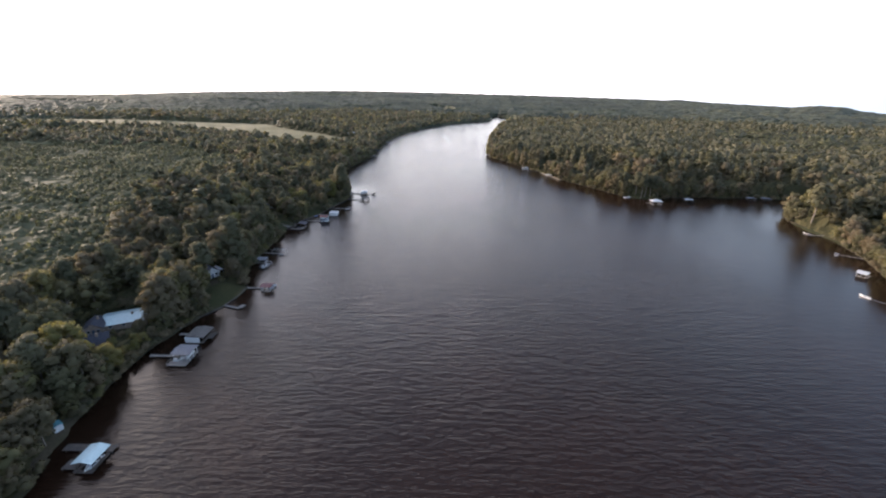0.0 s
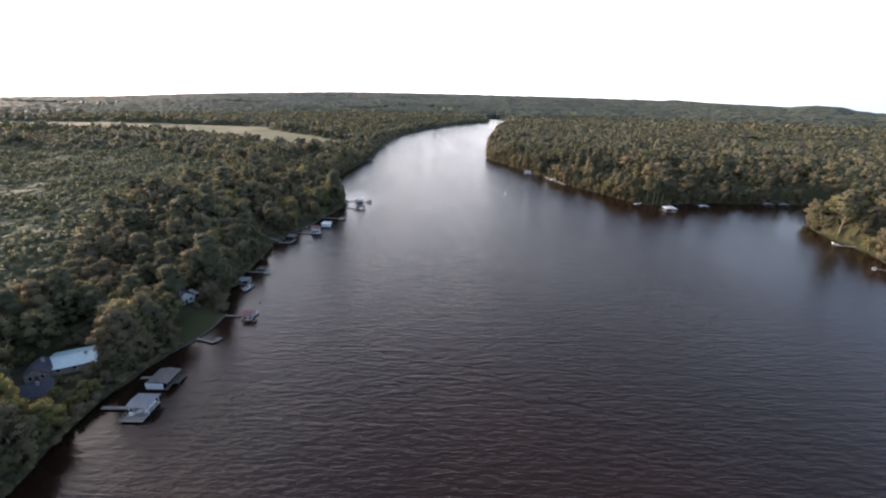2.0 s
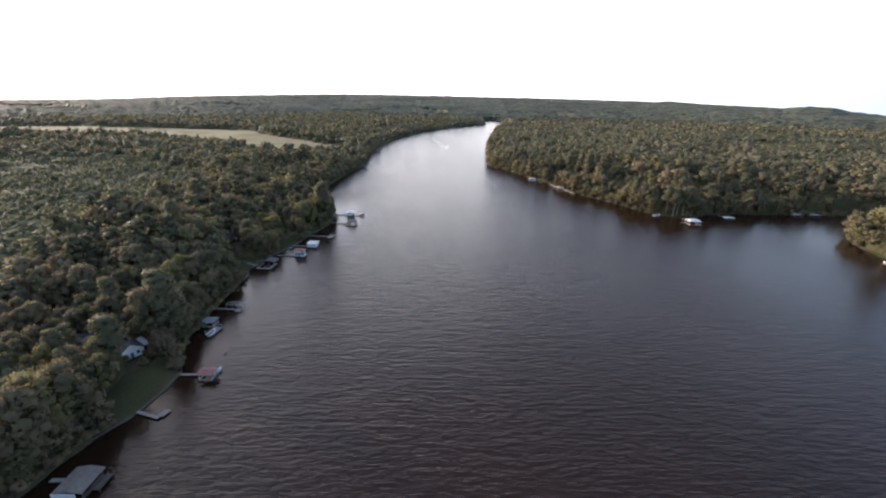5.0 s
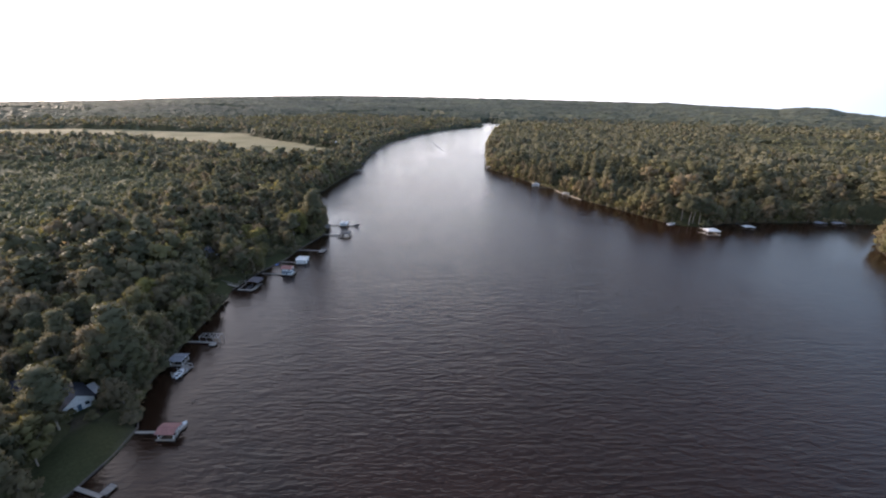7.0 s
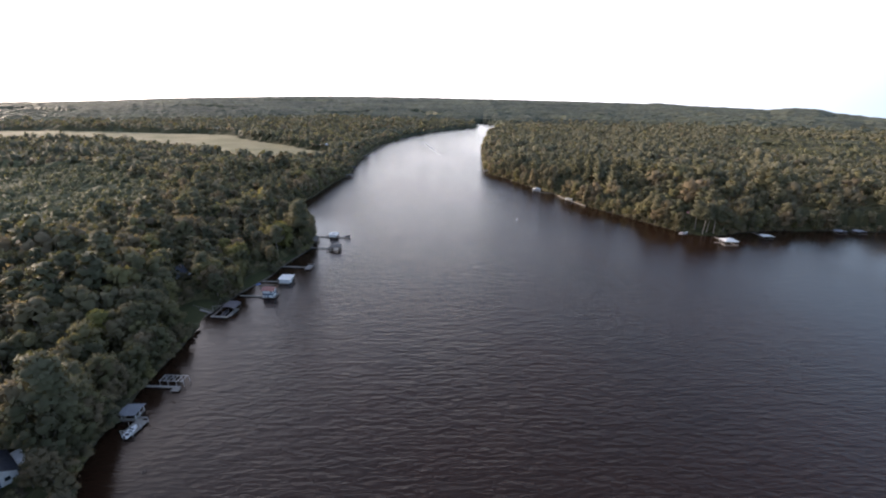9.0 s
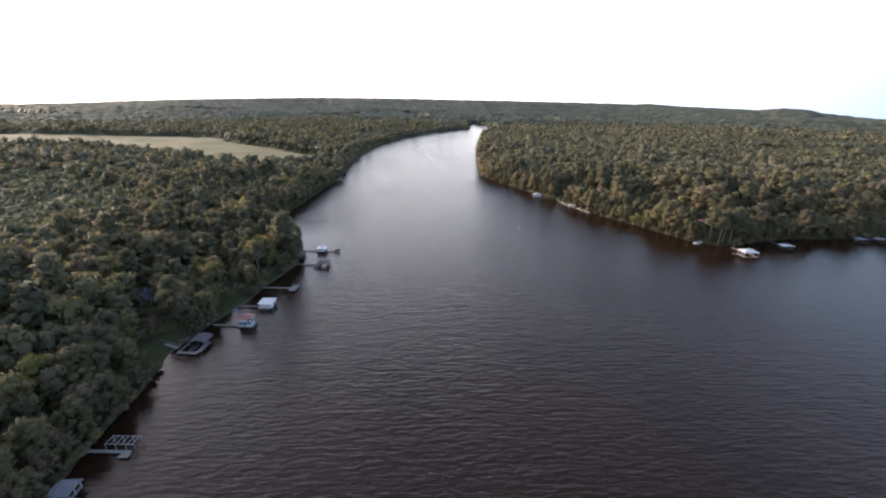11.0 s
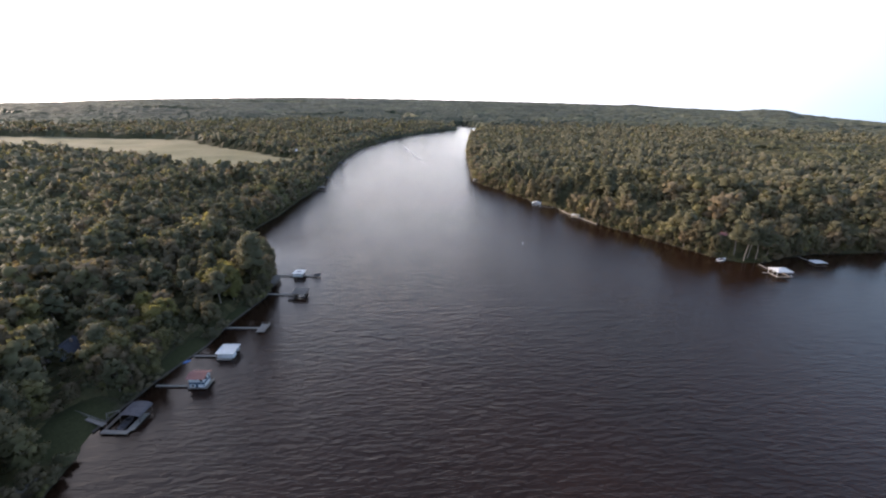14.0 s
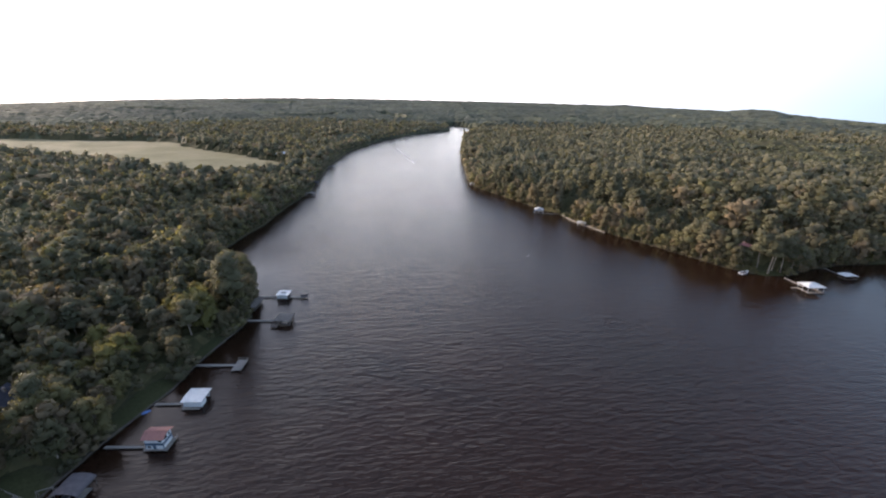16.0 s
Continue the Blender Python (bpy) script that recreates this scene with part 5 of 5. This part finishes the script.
# east bank
top = covered_slip("boathouse", 188.6, 362.6, -4, 10.2, 7.6, 3.5, 1.6, ROOF_WHITE, WOOD, "large boathouse with a white hip roof on posts", shape="hip", side=1.5, front=0.6, gang=(-9.0, -5.6, 2.6, 3.7), size=0.86)
rail(top, -5.4, -4.7, 5.4, -4.7)
part("lantern_roof", hip(-1.2, 1.2, -0.9, 0.9, 4.75, 0.7), ROOF_WHITE, top, "small raised white cupola")
walkway(top, -0.6, 0.6, 4.3, 18.0, along="x")
covered_slip("boathouse", 225.0, 375.2, -3, 9.5, 6.4, 2.5, 0.4, ROOF_WHITE, WOOD_DARK, "boathouse with a flat white roof in the inlet", side=1.0, front=0.5, gang=(-0.5, 0.6, 3.2, 19.0), size=0.74)
motor_boat("motorboat", 173.2, 387.2, 20, 7.4, 2.7, 0.1, "white motorboat moored by the bank")
house(264.0, 408.0, 8, 7.0, 9.0, 2.6, 1.8, ROOF_GREY, BRICK, "brick house with a grey roof above an inlet lawn", True)
top = thing("shed", 245.0, 401.0, 10, float(land(245.0, 401.0)))
part("wall", boxes((-1.8, 1.8, -2.2, 2.2, -0.2, 2.4)), WHITE, top)
part("roof", gable(-2.2, 2.2, -2.6, 2.6, 2.36, 0.8, "y"), ROOF_WHITE, top)
tagged(top, "small white shed behind the inlet's trees", "shed")
house(195.5, 413.5, 20, 8.0, 11.0, 3.0, 2.2, ROOF_RED, WHITE, "white house with a brick-red roof behind trees", True)
top = thing("boathouse", 100.2, 526.0, -20)
for spec in ((-3.6, -3.48, -2.6, 2.6, 0.5, 3.0), (3.48, 3.6, -2.6, 2.6, 0.5, 3.0), (-3.47, 3.47, 2.48, 2.6, 0.5, 3.0), (-3.47, -3.0, -2.6, -2.48, 0.5, 3.0), (-0.3, 0.3, -2.6, -2.48, 0.5, 3.0), (3.0, 3.47, -2.6, -2.48, 0.5, 3.0), (-2.99, -0.31, -2.6, -2.48, 2.6, 3.0), (0.31, 2.99, -2.6, -2.48, 2.6, 3.0)):
    part("wall", boxes(spec), WHITE, top)
part("deck", boards(-4.4, 4.4, -3.6, -2.62, 0.6, "y"), WOOD, top)
part("roof", gable(-4.0, 4.0, -3.0, 3.0, 2.95, 1.3, "y"), ROOF_WHITE, top)
walkway(top, 4.4, 16.0, -3.4, -2.3)
tagged(top, "white boathouse with two dark slip openings", "boathouse", "boathouses on the river")
covered_slip("boathouse", 121.0, 486.6, -28, 6.0, 3.6, 2.2, 0.4, ROOF_WHITE, WOOD, "small boat lift with a white cover by a retaining wall", side=0.6, front=0.3, gang=(3.0, 9.0, -0.6, 0.5))
covered_slip("boathouse", 64.6, 647.6, -20, 5.0, 4.2, 2.4, 0.7, ROOF_WHITE, WOOD, "small white boathouse on the point", gang=(2.5, 6.0, -0.5, 0.5))
for px, py in ((84.5, 846), (93.5, 880), (98, 953), (113, 1030)):
    covered_slip("boathouse", px, py, -8, 6.0, 7.0, 2.6, 0.8, ROOF_BROWN, WOOD_DARK, "distant boathouse below the wooded point", gang=(3.0, 8.0, -0.5, 0.6))
for px, py in ((290, 386.5), (304, 386.0)):
    covered_slip("boathouse", px, py, 0, 7.0, 4.6, 2.2, 0.4, ROOF_GREY, WOOD_DARK, "low grey boathouse in the wooded inlet", gang=(-0.5, 0.6, 2.3, 7.0))
top = thing("dock", 264.0, 279.6, -5)
walkway(top, -6.0, 6.5, -0.6, 0.6)
part("platform", boards(-6.0, -2.4, 0.62, 4.6, 0.6, "x"), WOOD, top)
for px, py in ((-5.9, 4.5), (-2.5, 4.5)):
    part("pile", pile(px, py, 1.6, 0.1), WOOD_DARK, top)
tagged(top, "wooden dock with a square platform on the point", "dock", "docks on the river")
motor_boat("motorboat", 260.0, 284.2, 95, 5.0, 2.0)
top = thing("pier", 251.0, 237.8, -33)
walkway(top, -6.0, 5.0, -0.5, 0.5)
tagged(top, "narrow wooden pier on the point", "pier", "docks on the river")
motor_boat("motorboat", 244.6, 242.0, 40, 4.2, 1.8, 0.3, "small white motorboat raised at a pier's end")
covered_slip("boathouse", 230.0, 209.4, 32, 8.6, 6.0, 2.7, 0.8, ROOF_WHITE, WOOD, "boathouse with a bright white metal roof", gang=(4.3, 14.0, -0.5, 0.6), size=0.7)
motor_boat("motorboat", 207.2, 183.4, 110, 4.6, 1.7, 0.0, "white motorboat under way off the point")
top = thing("buoy", 58.7, 424.2)
bm = bmesh.new()
bmesh.ops.create_cone(bm, cap_ends=True, segments=10, radius1=0.24, radius2=0.12, depth=0.8, matrix=pose(0, 0, 0.2))
part("float", bm, WHITE, top)
tagged(top, "small white channel buoy on the water", "buoy")

# the wake of a boat far up the river: two lines of broken foam
FOAM = surface("broken foam", [(0.4, (0.14, 0.14, 0.145)), (0.6, (0.3, 0.3, 0.31))], 0.5, 0.7, bump=0.3, grain=2.0)
bm = bmesh.new()
rw = random.Random(4)
for swing in (-0.2, 0.5):
    for k in range(46):
        t = k / 46
        x, y = -17 + 26 * t ** 1.25 + swing * (0.8 + 5.0 * t), 1030 - 210 * t
        if rw.random() < 0.75:
            w, h = rw.uniform(0.3, 0.9), rw.uniform(1.6, 3.2)
            box(bm, x - w, x + w, y - h, y + h, -0.05, 0.03)
me = bpy.data.meshes.new("boat_wake")
bm.to_mesh(me)
bm.free()
me.materials.append(FOAM)
tagged(new("boat_wake", me), "pale wake left by a distant boat", "wake", kind="stuff")
bm = bmesh.new()
for k in range(60):
    t = k / 60
    side = rw.choice((-1, 1)) * (0.5 + 2.2 * t) + rw.uniform(-0.35, 0.35)
    x, y = 208.0 + 13.0 * t - 0.94 * side * 0.4, 181.0 - 17.0 * t - 0.8 * side * 0.6
    w = rw.uniform(0.15, 0.4) * (1.2 - 0.6 * t)
    box(bm, x + side * 0.5 - w, x + side * 0.5 + w, y - 2 * w, y + 2 * w, -0.05, 0.03)
me = bpy.data.meshes.new("boat_wake")
bm.to_mesh(me)
bm.free()
me.materials.append(FOAM)
tagged(new("boat_wake", me), "white wake trailing behind a motorboat", "wake", kind="stuff")
